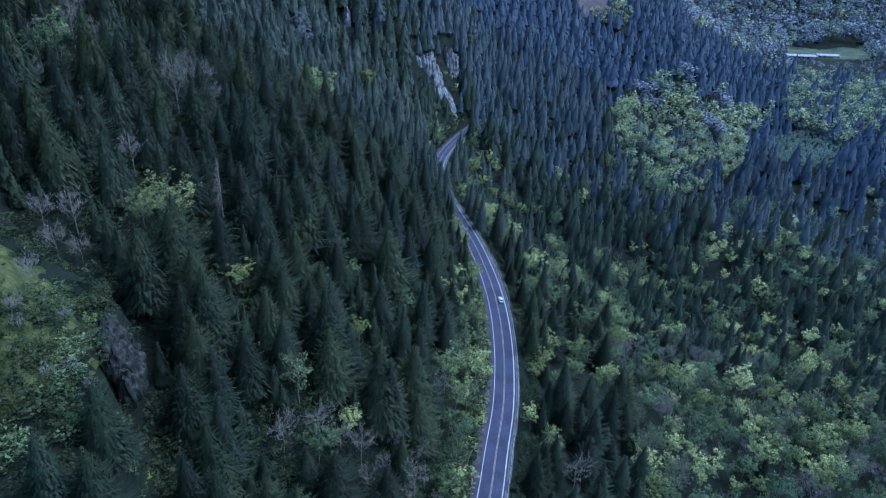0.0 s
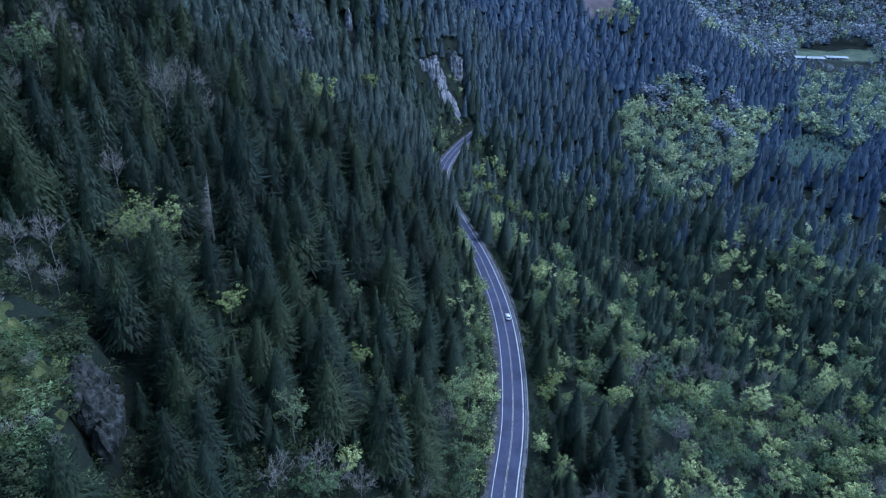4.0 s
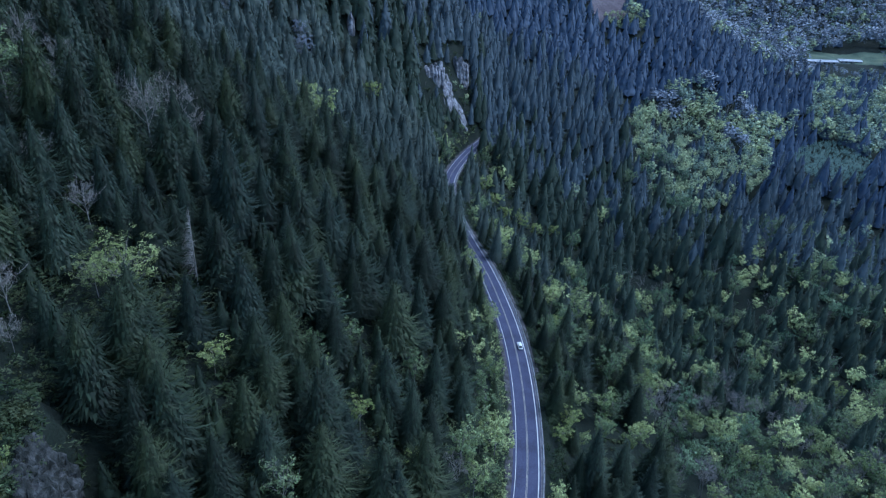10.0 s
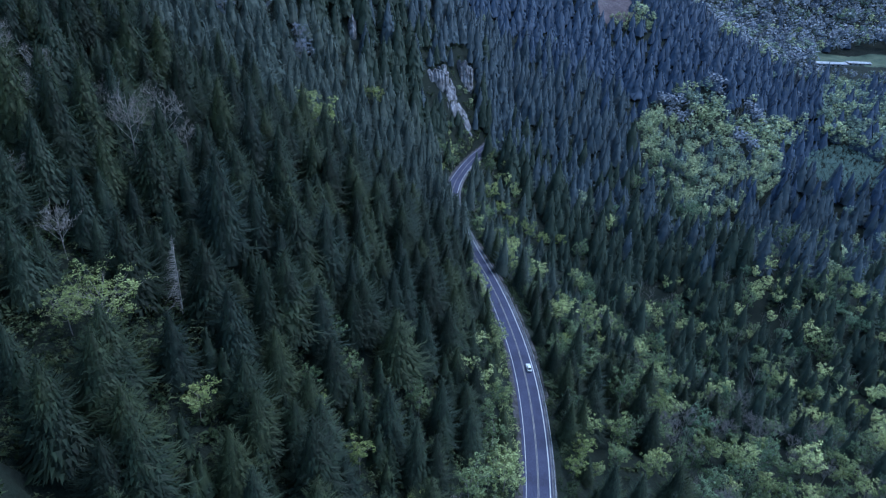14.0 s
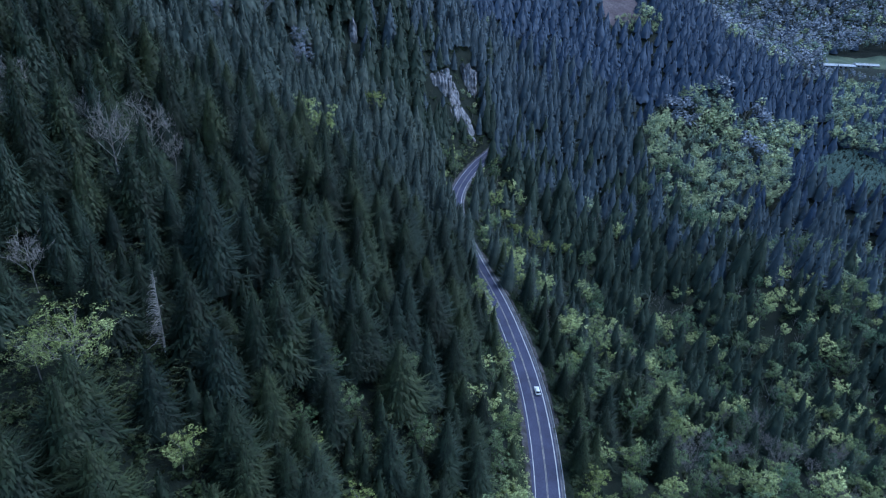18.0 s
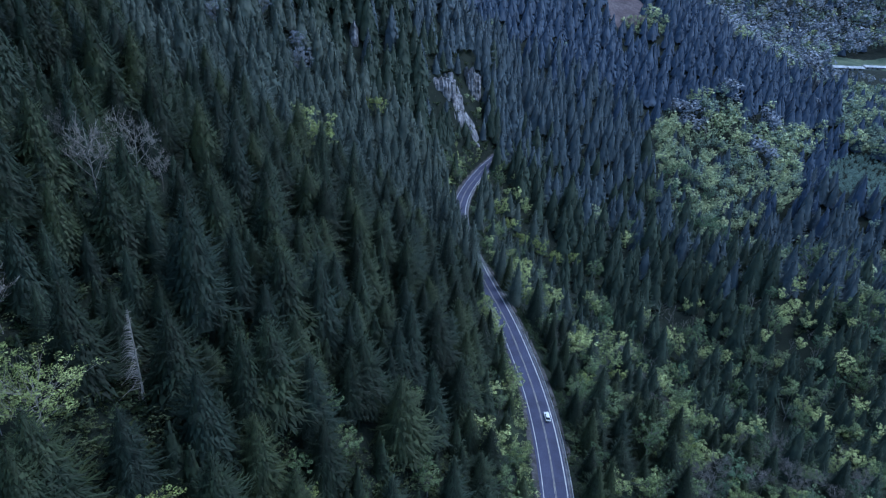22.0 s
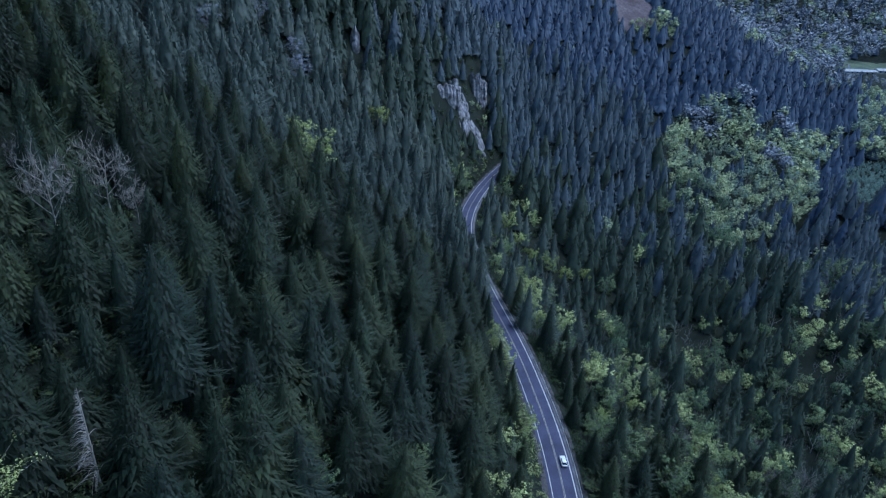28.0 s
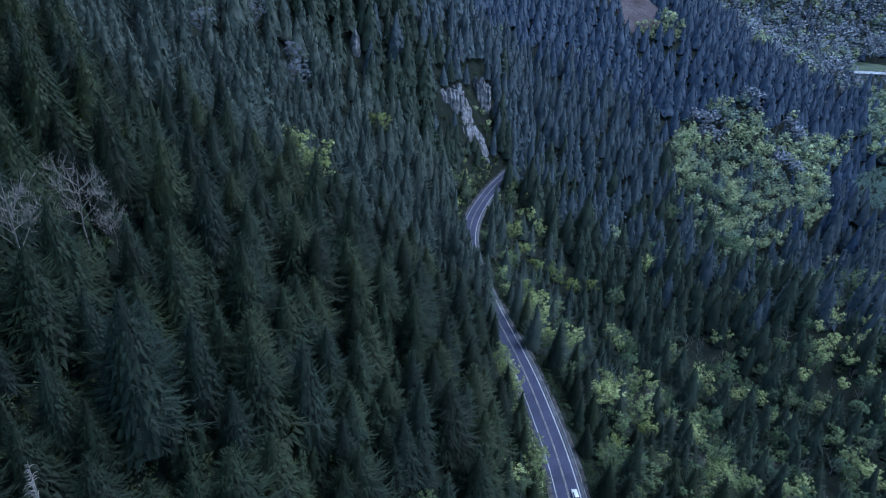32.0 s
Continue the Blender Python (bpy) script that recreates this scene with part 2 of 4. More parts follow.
def ground_z(x, y):
    """Height of the ground: a steep wooded slope above the road, a valley below it, a hill beyond."""
    x, y = np.asarray(x, float), np.asarray(y, float)
    d = x - road_x(np.minimum(y, 600))
    zr = road_z(y)
    up = np.clip(-d - 6.5, 0, None)
    rise = 420 * (1 - np.exp(-np.interp(y, STATIONS, UPHILL) * up / 420))
    down = np.clip(d - 7.0, 0, None)
    deep = zr - np.interp(y, STATIONS, FLOOR)
    drop = deep * (1 - np.exp(-np.interp(y, STATIONS, FALL) * down / deep))
    rough = ease(8, 40, np.abs(d))
    z = zr + rise - drop + rough * (3.0 * ripple(x, y, 38, 1) + 1.3 * ripple(x, y, 13, 2)) + 0.25 * ease(6.5, 12, np.abs(d)) * ripple(x, y, 4, 3)
    z = z + 118 * ease(560, 980, y) * (1 - ease(180, 480, x)) * ease(-250, 0, x)
    z = z + 380 * ease(1040, 1950, y)
    z = z + 90 * ease(500, 1400, x) * ease(-400, 900, y)
    z = z + 6.5 * ease(12, 40, -d) * (1 - ease(78, 100, -d)) * ease(105, 135, y) * (1 - ease(230, 310, y))
    z = z + swells(x, y) * np.maximum(ease(15, 50, d), ease(560, 620, y))
    # a mossy knoll with a broken face towards the road
    z = z + 24 * ease(-114, -92, x) * (1 - ease(-65, -60, x + .4 * (y - 112) + 2 * ripple(x, y, 9, 5))) * ease(30, 60, y) * (1 - .45 * ease(92, 114, y)) * (1 - ease(116, 123, y))
    return z

# ---------------------------------------------------------------- helpers for meshes
def soften(tris, middle, lift, mix=0.35):
    """Turns each loose triangle outwards and gives it normals that round the crown, so that sprays shade as one body."""
    tris = np.array(tris, float)
    face = np.cross(tris[:, 1] - tris[:, 0], tris[:, 2] - tris[:, 0])
    face /= np.linalg.norm(face, axis=1)[:, None] + 1e-9
    way = tris - np.array((0, 0, middle))
    if lift is not None:
        way[..., 2] = lift * np.hypot(way[..., 0], way[..., 1]) + .15
    way /= np.linalg.norm(way, axis=2)[..., None] + 1e-9
    back = (face * way.mean(1)).sum(1) < 0
    tris[back] = tris[back][:, ::-1]
    way[back] = way[back][:, ::-1]
    face[back] *= -1
    way = way + mix * face[:, None]
    way /= np.linalg.norm(way, axis=2)[..., None] + 1e-9
    return np.concatenate((tris, way), 2)


def mesh_of(name, tris, material):
    """One mesh from an array of loose triangles (n, 3, 3), or (n, 3, 6) with normals."""
    tris = np.asarray(tris, float)
    normals = tris[..., 3:].reshape(-1, 3) if tris.shape[-1] == 6 else None
    tris = tris[..., :3].reshape(-1, 3)
    me = bpy.data.meshes.new(name)
    n = len(tris) // 3
    me.vertices.add(3 * n)
    me.vertices.foreach_set("co", tris.astype(np.float32).ravel())
    me.loops.add(3 * n)
    me.loops.foreach_set("vertex_index", np.arange(3 * n, dtype=np.int32))
    me.polygons.add(n)
    me.polygons.foreach_set("loop_start", np.arange(0, 3 * n, 3, dtype=np.int32))
    me.update(calc_edges=True)
    if normals is not None:
        me.polygons.foreach_set("use_smooth", np.ones(n, bool))
        me.normals_split_custom_set_from_vertices(normals.astype(np.float32))
    me.materials.append(material)
    return me


def from_bm(name, bm, material, smooth=False):
    me = bpy.data.meshes.new(name)
    bm.to_mesh(me)
    bm.free()
    me.materials.append(material)
    if smooth:
        me.polygons.foreach_set("use_smooth", [True] * len(me.polygons))
    return me


def part(name, data, material, parent, label=""):
    """Links a bmesh or a mesh as one object under a thing or a part."""
    me = from_bm(name, data, material) if isinstance(data, bmesh.types.BMesh) else data
    ob = new(name, me)
    ob.parent = parent
    return tagged(ob, label)


def grid_mesh(name, points, material, smooth=True):
    """A sheet from points (rows, columns, 3)."""
    r, c, _ = points.shape
    me = bpy.data.meshes.new(name)
    i = np.arange(r * c).reshape(r, c)
    faces = np.stack((i[:-1, :-1], i[:-1, 1:], i[1:, 1:], i[1:, :-1]), -1).reshape(-1, 4)
    me.vertices.add(r * c)
    me.vertices.foreach_set("co", points.reshape(-1).astype(np.float32))
    me.loops.add(len(faces) * 4)
    me.loops.foreach_set("vertex_index", faces.ravel().astype(np.int32))
    me.polygons.add(len(faces))
    me.polygons.foreach_set("loop_start", np.arange(0, len(faces) * 4, 4, dtype=np.int32))
    me.polygons.foreach_set("use_smooth", np.full(len(faces), smooth))
    me.update(calc_edges=True)
    me.materials.append(material)
    return me


def rod(a, b, ra, rb, sides=5):
    """A tapered rod from a to b as triangles."""
    a, b = np.asarray(a, float), np.asarray(b, float)
    way = (b - a) / max(np.linalg.norm(b - a), 1e-6)
    side = np.cross(way, (0.31, 0.95, 0.05))
    side /= np.linalg.norm(side)
    over = np.cross(way, side)
    turn = np.linspace(0, 2 * np.pi, sides + 1)
    ring = np.outer(np.cos(turn), side) + np.outer(np.sin(turn), over)
    low, high = a + ra * ring, b + rb * ring
    return np.concatenate((np.stack((low[:-1], low[1:], high[1:]), 1), np.stack((low[:-1], high[1:], high[:-1]), 1)))


# ---------------------------------------------------------------- kinds of tree, each about 1 unit = 1 metre
def cone_shingles(rng, height, radius, rings, per, bare=0.08, ragged=0.3, thin=1.0, reach=None, taper=.8):
    """The body of a conifer crown: rings of hanging sprays that overlap like shingles, with a ragged hem."""
    out = []
    skew = rng.uniform(0, 6.28)
    for i in range(rings):
        v = (i + 0.5) / rings
        n = max(4, round(per * (1 - 0.6 * v)))
        z = height * (bare + (1 - bare) * v)
        step = height * (1 - bare) / rings
        a = (np.arange(n) + rng.uniform(-.35, .35, n) + rng.random()) * 6.2832 / n
        w = thin * 6.2832 / n * rng.uniform(0.55, 0.85, n)
        full = radius * (1 - v) ** taper * (1 + 0.12 * np.cos(a - skew)) * rng.uniform(1 - ragged, 1 + ragged * 0.7, n) + 0.15
        inner = np.maximum(full - radius / rings * 1.5 - 0.25, 0.05) if reach is None else full * (1 - reach)
        top = z + step * rng.uniform(0.6, 1.1, n)
        low = z - step * rng.uniform(0.35, 1.1, n) - 0.06 * full
        tri = np.empty((n, 3, 3))
        for k, (da, r, h) in enumerate(((-w, inner, top), (w, inner, top + rng.uniform(-.3, .3, n) * step), (rng.uniform(-.4, .4, n) * w, full, low))):
            tri[:, k] = np.stack((np.cos(a + da) * r, np.sin(a + da) * r, h), 1)
        out.append(tri)
    top = np.array((0, 0, height * 1.03))
    spire = [(top - np.array((c, s, height * .09)), top - np.array((-c, -s, height * .1)), top) for c, s in ((.22, 0), (0, .22))]
    return np.concatenate(out + [np.array(spire)])


def boughs(rng, height, radius, whorls, per, twigs, bare=0.06, droop=0.3, gappy=0.12, broad=1.0, taper=.75):
    """Whorls of separate boughs, each a flat drooping spray of thin twigs that turns up at its end, with gaps between the tiers."""
    levels = np.clip(bare + (1 - bare) * np.linspace(0, .965, whorls) ** .92 + rng.uniform(-.4, .4, whorls) / whorls, bare * .8, .975)
    v, a = [], []
    for u in levels:
        f = max((u - bare) / (1 - bare), 0)
        n = max(4, round(per * (1 - .5 * f)))
        k = rng.random(n) > gappy
        a.append((rng.uniform(0, 6.28) + 6.283 * (np.arange(n) + rng.uniform(-.4, .4, n)) / n)[k])
        v.append(np.full(k.sum(), f) + rng.uniform(-.35, .35, k.sum()) / whorls)
    a, v = np.concatenate(a), np.clip(np.concatenate(v), 0, .985)
    n = len(a)
    skew = rng.uniform(0, 6.28)
    long = (radius * (1 - v) ** taper * np.minimum(1, .75 + 2 * v) * rng.uniform(.62, 1.15, n) * (1 + .15 * np.cos(a - skew)) + .25)
    lift = np.radians(-7 + 34 * v ** 1.4 + rng.uniform(-10, 10, n))
    z0 = height * (bare + (1 - bare) * v)
    out = np.stack((np.cos(a), np.sin(a), 0 * a), 1)
    side = np.stack((-np.sin(a), np.cos(a), 0 * a), 1)
    sag = droop * (1 - .6 * v)

    def along(f):
        p = out * (long * f * np.cos(lift))[:, None]
        p[:, 2] = z0 + long * (f * np.sin(lift) - sag * f * f + .2 * f ** 5)
        return p

    tris = [np.stack((along(.62) - side * (.05 + .022 * long)[:, None], along(.62) + side * (.05 + .022 * long)[:, None], along(1.08)), 1)]
    for f in np.linspace(.22, .93, twigs) if twigs > 2 else (.3, .68)[:twigs]:
        for s in (-1, 1):
            g = f + rng.uniform(-.05, .05, n)
            wide = (.3 * long * (1.12 - f) + .14) * rng.uniform(.6, 1.25, n)
            thick = broad * .8 / (twigs + 3)
            tip = along(np.minimum(g + .2, 1.12)) + side * (s * wide)[:, None]
            tip[:, 2] -= wide * rng.uniform(-.1, .35, n)
            tris.append(np.stack((along(g - thick / 2), along(g + thick / 2), tip), 1))
    return np.concatenate(tris)


def conifer_trunk(rng, height, sides=5):
    lean = rng.uniform(-.12, .12, 2)
    mid = np.array((lean[0], lean[1], height * 0.5))
    r = height * 0.0105
    return np.concatenate((rod((0, 0, -1.2), mid, r * 1.25, r * 0.75, sides), rod(mid, (0, 0, height * 0.985), r * 0.75, 0.03, sides)))


def limbs(rng, height, spread, count, forks, twigs, thick=0.011):
    """Trunk, limbs and twigs of a broad-leaved tree: triangles of the wood, and the twig ends."""
    wood, ends = [], []
    bole = np.array((rng.uniform(-.4, .4), rng.uniform(-.4, .4), height * rng.uniform(0.28, 0.38)))
    r = height * thick
    wood.append(rod((0, 0, -1.0), bole, r * 1.25, r * 0.85, 6))
    crest = np.array((rng.uniform(-.6, .6), rng.uniform(-.6, .6), height * 0.9))
    wood.append(rod(bole, crest, r * 0.8, r * 0.2, 5))
    ends.append(crest)
    for i in range(count):
        f = (i + 0.3) / count
        root = bole + (crest - bole) * f * 0.75
        a = i * 2.4 + rng.uniform(-.4, .4)
        out = spread * (0.55 + 0.5 * np.sin(np.pi * (0.25 + 0.6 * f))) * rng.uniform(0.75, 1.15)
        tip = root + np.array((np.cos(a) * out, np.sin(a) * out, height * rng.uniform(0.16, 0.34) * (1 - 0.35 * f)))
        elbow = root + (tip - root) * 0.5 + np.array((0, 0, -0.05 * out))
        wood.append(rod(root, elbow, r * 0.45, r * 0.3, 4))
        wood.append(rod(elbow, tip, r * 0.3, r * 0.1, 4))
        ends += [tip, elbow + rng.uniform(-.5, .5, 3)]
        for j in range(forks):
            s = rng.uniform(0.35, 0.95)
            fork = root + (tip - root) * s
            end = fork + rng.normal(0, 1, 3) * out * 0.28 + np.array((np.cos(a), np.sin(a), 1.2)) * out * 0.25
            wood.append(rod(fork, end, r * 0.18, r * 0.05, 3))
            ends.append(end)
            for k in range(twigs):
                far = fork + (end - fork) * rng.uniform(0.3, 1) + 0.0
                tw = far + rng.normal(0, 0.45, 3) + np.array((0, 0, rng.uniform(0.3, 1.1)))
                w = rng.normal(0, 1, 3)
                w *= 0.035 / np.linalg.norm(w)
                wood.append(np.array(((far - w, far + w, tw),)))
    return np.concatenate(wood[1:]), np.array(ends), wood[0]


def leaf_clumps(rng, ends, per, leaf, size, height):
    """Leaves in uneven clumps about the twig ends."""
    n = len(ends) * per
    size_each = np.repeat(rng.uniform(0.55, 1.25, len(ends)) * size, per)
    way = rng.normal(0, 1, (n, 3))
    way /= np.linalg.norm(way, axis=1)[:, None]
    mid = np.repeat(ends, per, 0) + way * (size_each * rng.uniform(0.25, 1, n) ** 0.6)[:, None] * np.array((1, 1, 0.75))
    a = rng.normal(0, 1, (n, 3)) * leaf
    b = rng.normal(0, 1, (n, 3)) * leaf
    a[:, 2] *= 0.6
    b[:, 2] *= 0.6
    return np.stack((mid - a * 0.5, mid + a * 0.5, mid + b), 1)


def dead_fir(rng, height):
    """A standing dead fir: a pale trunk with thin drooping bare boughs, thicker on one side."""
    wood = []
    lee = 3.3
    for u in np.linspace(0.2, 0.97, 44):
        for k in range(3):
            a = lee + rng.normal(0, .9)
            long = 5.2 * (1.03 - u) ** 0.8 * rng.uniform(0.5, 1.1)
            root = np.array((0, 0, u * height))
            mid = root + np.array((np.cos(a), np.sin(a), 0.12)) * long * 0.55
            tip = root + np.array((np.cos(a), np.sin(a), -0.22)) * long
            wood += [rod(root, mid, .05, .035, 3), rod(mid, tip, .035, .012, 3)]
    return np.concatenate(wood), rod((0, 0, -1), (0, 0, height), .24, .03, 6)


rng = np.random.default_rng(11)


def inner_cone(h, r):
    """The close inner twigs of a crown, as one dark core."""
    low, mid = (0, 0, h * .05), (0, 0, h * .5)
    return np.concatenate((rod(low, mid, r, r * .55, 9), rod(mid, (0, 0, h * .93), r * .55, .05, 9)))


def fir(h, r, whorls, per, twigs, bare, droop, heart=(16, 11), mix=.5, broad=1.0, full=.7):
    """A conifer crown: open tiers of boughs round a narrow dark heart of inner twigs."""
    body = cone_shingles(rng, h * .95, r * full, heart[0], heart[1], bare, .32, .62, .22)
    return soften(np.concatenate((inner_cone(h, r * full * .8), body, boughs(rng, h, r, whorls, per, twigs, bare, droop, .12, broad))), 0, .8, mix)


fir_near = [(fir(h, r, w, p, 6, b, d, (40, 34), .4, .65), conifer_trunk(rng, h)) for h, r, w, p, b, d in (
    (19, 6.4, 25, 12, .05, .14), (17, 6.0, 23, 12, .05, .1), (21, 6.6, 26, 12, .06, .16), (18, 6.6, 24, 13, .05, .12), (20, 5.8, 26, 11, .06, .2))]
spruce_near = [(fir(h, r, w, p, 6, b, d, (40, 32), .4, .65), conifer_trunk(rng, h)) for h, r, w, p, b, d in (
    (20, 5.3, 26, 11, .06, .22), (18, 5.0, 24, 11, .06, .22), (22, 5.5, 27, 11, .07, .24))]


def cone_fir(h, r, rings, around, mix, tiers, per, twigs, full=.8, taper=.75, ragged=.3, thin=.8):
    """A conical crown of overlapping sprays, with longer boughs standing out of it in tiers."""
    body = cone_shingles(rng, h * .97, r * full, rings, around, .04, ragged, thin, .2, taper)
    return soften(np.concatenate((inner_cone(h, r * full * .86), body, boughs(rng, h, r, tiers, per, twigs, .05, .16, .14, .85 if twigs > 2 else 1.3, taper))), 0, .8, mix)


HEIGHTS = ((19, 6.2), (17, 5.8), (21, 6.4), (19.5, 5.3))
fir_fringe = [cone_fir(h, r, 18, 16, .4, 24, 12, 4, .64, .82, .3) for h, r in HEIGHTS]
fir_mid = [cone_fir(h, r, 16, 14, .35, 20, 11, 3, .66, .82, .3, .85) for h, r in HEIGHTS]
fir_far = [cone_fir(h, r, 13, 13, .3, 16, 10, 2, .68, .82, .3, .9) for h, r in HEIGHTS]
fir_young = [cone_fir(h, r, 10, 10, .35, 13, 9, 2, .66) for h, r in HEIGHTS]
VALLEY = ((22, 7.4), (20, 7.0), (25, 7.6), (22.5, 6.4))
fir_broad = [cone_fir(h, r, 16, 14, .28, 18, 11, 3, .68, .86, .3, .9) for h, r in VALLEY]
fir_broad_far = [cone_fir(h, r, 12, 12, .22, 14, 10, 2, .7, .86, .28, .95) for h, r in VALLEY]
fir_tiny = [soften(np.concatenate((inner_cone(h, r * .85), cone_shingles(rng, h, r, 12, 12, .04, .32, .9, .22, .85))), 0, .8, .15) for h, r in VALLEY[:3]]
leafy_near = []
for h, s, c in ((12, 3.4, 9), (10, 3.2, 8), (14, 3.6, 10), (11, 2.7, 9)):
    wood, ends, bole = limbs(rng, h, s, c, 4, 0)
    wood = np.concatenate((bole, wood))
    leafy_near.append((soften(leaf_clumps(rng, ends, 31, 0.27, 0.85, h), h * .5, None, .9), wood))
wood, ends, bole = limbs(rng, 12, 4.3, 15, 8, 0)
round_maple = [(soften(leaf_clumps(rng, ends, 34, 0.15, 0.8, 12), 5.5, None, .9), np.concatenate((bole, wood)))]
sparse_near = []
for h, s, c in ((12, 2.7, 9), (13, 2.4, 10), (10, 2.6, 8)):
    wood, ends, bole = limbs(rng, h, s, c, 5, 3)
    wood = np.concatenate((bole, wood))
    sparse_near.append((soften(leaf_clumps(rng, ends, 18, 0.22, 0.75, h), h * .45, None, .9), wood))
bare_near = [limbs(rng, h, s, c, 7, 9, 0.009)[::2] for h, s, c in ((12, 3.0, 11), (10, 2.6, 10), (13, 2.6, 12))]
leafy_far = []
for h, s in ((12, 2.6), (11, 2.8), (13, 2.3)):
    ends = limbs(rng, h, s, 6, 1, 0)[1]
    leafy_far.append(soften(leaf_clumps(rng, ends, 20, 0.42, 1.15, h), h * .45, None, .7))
leafy_tiny = [soften(leaf_clumps(rng, limbs(rng, h, s, 5, 0, 0)[1], 9, 0.85, 1.4, h), h * .5, None, .6) for h, s in ((12, 3.6), (13, 3.3))]
bare_far = [limbs(rng, h, s, 5, 3, 1, 0.012)[0] for h, s in ((12, 2.6), (11, 2.9))]
dead_near = [dead_fir(rng, h) for h in (19, 21)]
bushes = [soften(leaf_clumps(rng, rng.uniform((-1.1, -1.1, .2), (1.1, 1.1, 1.6), (11, 3)), 11, .17, .5, 2), .3, None, .9) for _ in range(4)]
scrub = [leaf_clumps(rng, rng.uniform((-1, -1, .3), (1, 1, 1.5), (7, 3)), 7, 0.5, 0.6, 2) for _ in range(3)]


def stand(shapes, x, y, size, turn, slim, pick, sink=0.3):
    """Many trees joined: each of the shapes at its places, turned and scaled."""
    out = []
    z = ground_z(x, y) - sink
    for i, tris in enumerate(shapes):
        m = pick % len(shapes) == i
        if not m.any():
            continue
        c, s, k = np.cos(turn[m])[:, None, None], np.sin(turn[m])[:, None, None], size[m][:, None, None]
        w = k * slim[m][:, None, None]
        t = tris[None]
        px = w * (c * t[..., 0] - s * t[..., 1]) + x[m][:, None, None]
        py = w * (s * t[..., 0] + c * t[..., 1]) + y[m][:, None, None]
        pz = k * t[..., 2] + z[m][:, None, None]
        put = [px, py, pz]
        if t.shape[-1] == 6:
            put += [c * t[..., 3] - s * t[..., 4], s * t[..., 3] + c * t[..., 4], t[..., 5] + 0 * c]
        out.append(np.stack(put, -1).reshape(-1, 3, len(put)))
    return np.concatenate(out)

# ---------------------------------------------------------------- the ground, one sheet to the horizon
def steps(*spans):
    out = [spans[0][0]]
    for a, b, s in spans:
        out += list(np.linspace(a, b, max(2, round((b - a) / s) + 1))[1:])
    return np.array(out)


gx = steps((-4600, -1200, 400), (-1200, -300, 60), (-300, -160, 8), (-160, 200, 3), (200, 760, 9), (760, 1600, 40), (1600, 4600, 300))
gy = steps((-3000, -400, 260), (-400, 20, 15), (20, 620, 3), (620, 1320, 9), (1320, 2200, 40), (2200, 4600, 240))
X, Y = np.meshgrid(gx, gy)
bed = (np.abs(X - road_x(Y)) < 6.4) & (Y < 556) & (Y > -80)
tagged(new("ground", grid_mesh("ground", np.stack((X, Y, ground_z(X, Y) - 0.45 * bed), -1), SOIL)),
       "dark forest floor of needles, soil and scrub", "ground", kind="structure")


# ---------------------------------------------------------------- the road
ys = np.concatenate((np.arange(-70, 120, 6.0), np.arange(120, 553, 1.5)))
centre = np.stack((road_x(ys), ys, road_z(ys)), -1)
# past the cliff the road bends away to the right, out of sight behind the trees
bend = [centre[-1]]
for k in range(15):
    heading = radians(24 + min(62, 1.6 * k))
    x, y = bend[-1][0] + 2 * math.sin(heading), bend[-1][1] + 2 * math.cos(heading)
    bend.append(np.array((x, y, .8 * bend[-1][2] + .2 * (float(ground_z(x, y)) + .5))))
centre = np.concatenate((centre, bend[1:]))
ys = np.concatenate((ys, ys[-1] + 2.0 * np.arange(1, 16)))
tangent = np.gradient(centre, axis=0)
tangent /= np.linalg.norm(tangent, axis=1)[:, None]
right = np.stack((tangent[:, 1], -tangent[:, 0], np.zeros(len(ys))), -1)


def ribbon(name, profile, material, keep=None, wobble=0.0, seed=0):
    """A strip along the road; profile: rows of (metres right of the centre line, height over the road)."""
    c, r = (centre, right) if keep is None else (centre[keep], right[keep])
    yy = c[:, 1]
    cols = []
    for i, (o, h) in enumerate(profile):
        off = o + wobble * ripple(yy, yy * 0 + 7 * i + seed, 13.0, 9) * (i in (0, len(profile) - 1))
        p = c + r * np.asarray(off).reshape(-1, 1)
        p[:, 2] += h
        cols.append(p)
    return grid_mesh(name, np.stack(cols, 1), material, smooth=False)


tagged(new("road", ribbon("road", ((-4.5, -.7), (-4.45, .02), (0, .09), (4.1, .02), (4.15, -.7)), ASPHALT)),
       "two-lane dark asphalt mountain road, slightly cambered", "road", kind="structure")
tagged(new("road_shoulder", ribbon("road_shoulder", ((4.12, -.6), (4.16, .03), (5.3, .0), (5.6, -.6)), SHOULDER, wobble=.05)),
       "pale gravelled concrete shoulder beside the road", "shoulder", kind="structure")
for name, at, wide, paint, lift in (("edge_line", -3.55, .22, WHITE_LINE, .052), ("edge_line", 3.5, .34, WHITE_LINE, .046),
                                    ("centre_line", -.16, .15, YELLOW_LINE, .1), ("centre_line", .16, .15, YELLOW_LINE, .1)):
    tagged(new(name, ribbon(name, ((at - wide / 2, lift), (at + wide / 2, lift)), paint)),
           "worn white edge line painted on the asphalt" if paint is WHITE_LINE else "worn yellow centre line painted on the asphalt", "road marking", kind="structure")
tagged(new("verge", ribbon("verge", ((-7.6, .5), (-6.2, .12), (-4.42, -.02), (-4.3, -.5)), VERGE, wobble=.35)),
       "pale gravel verge below the cut bank", "verge", kind="structure")
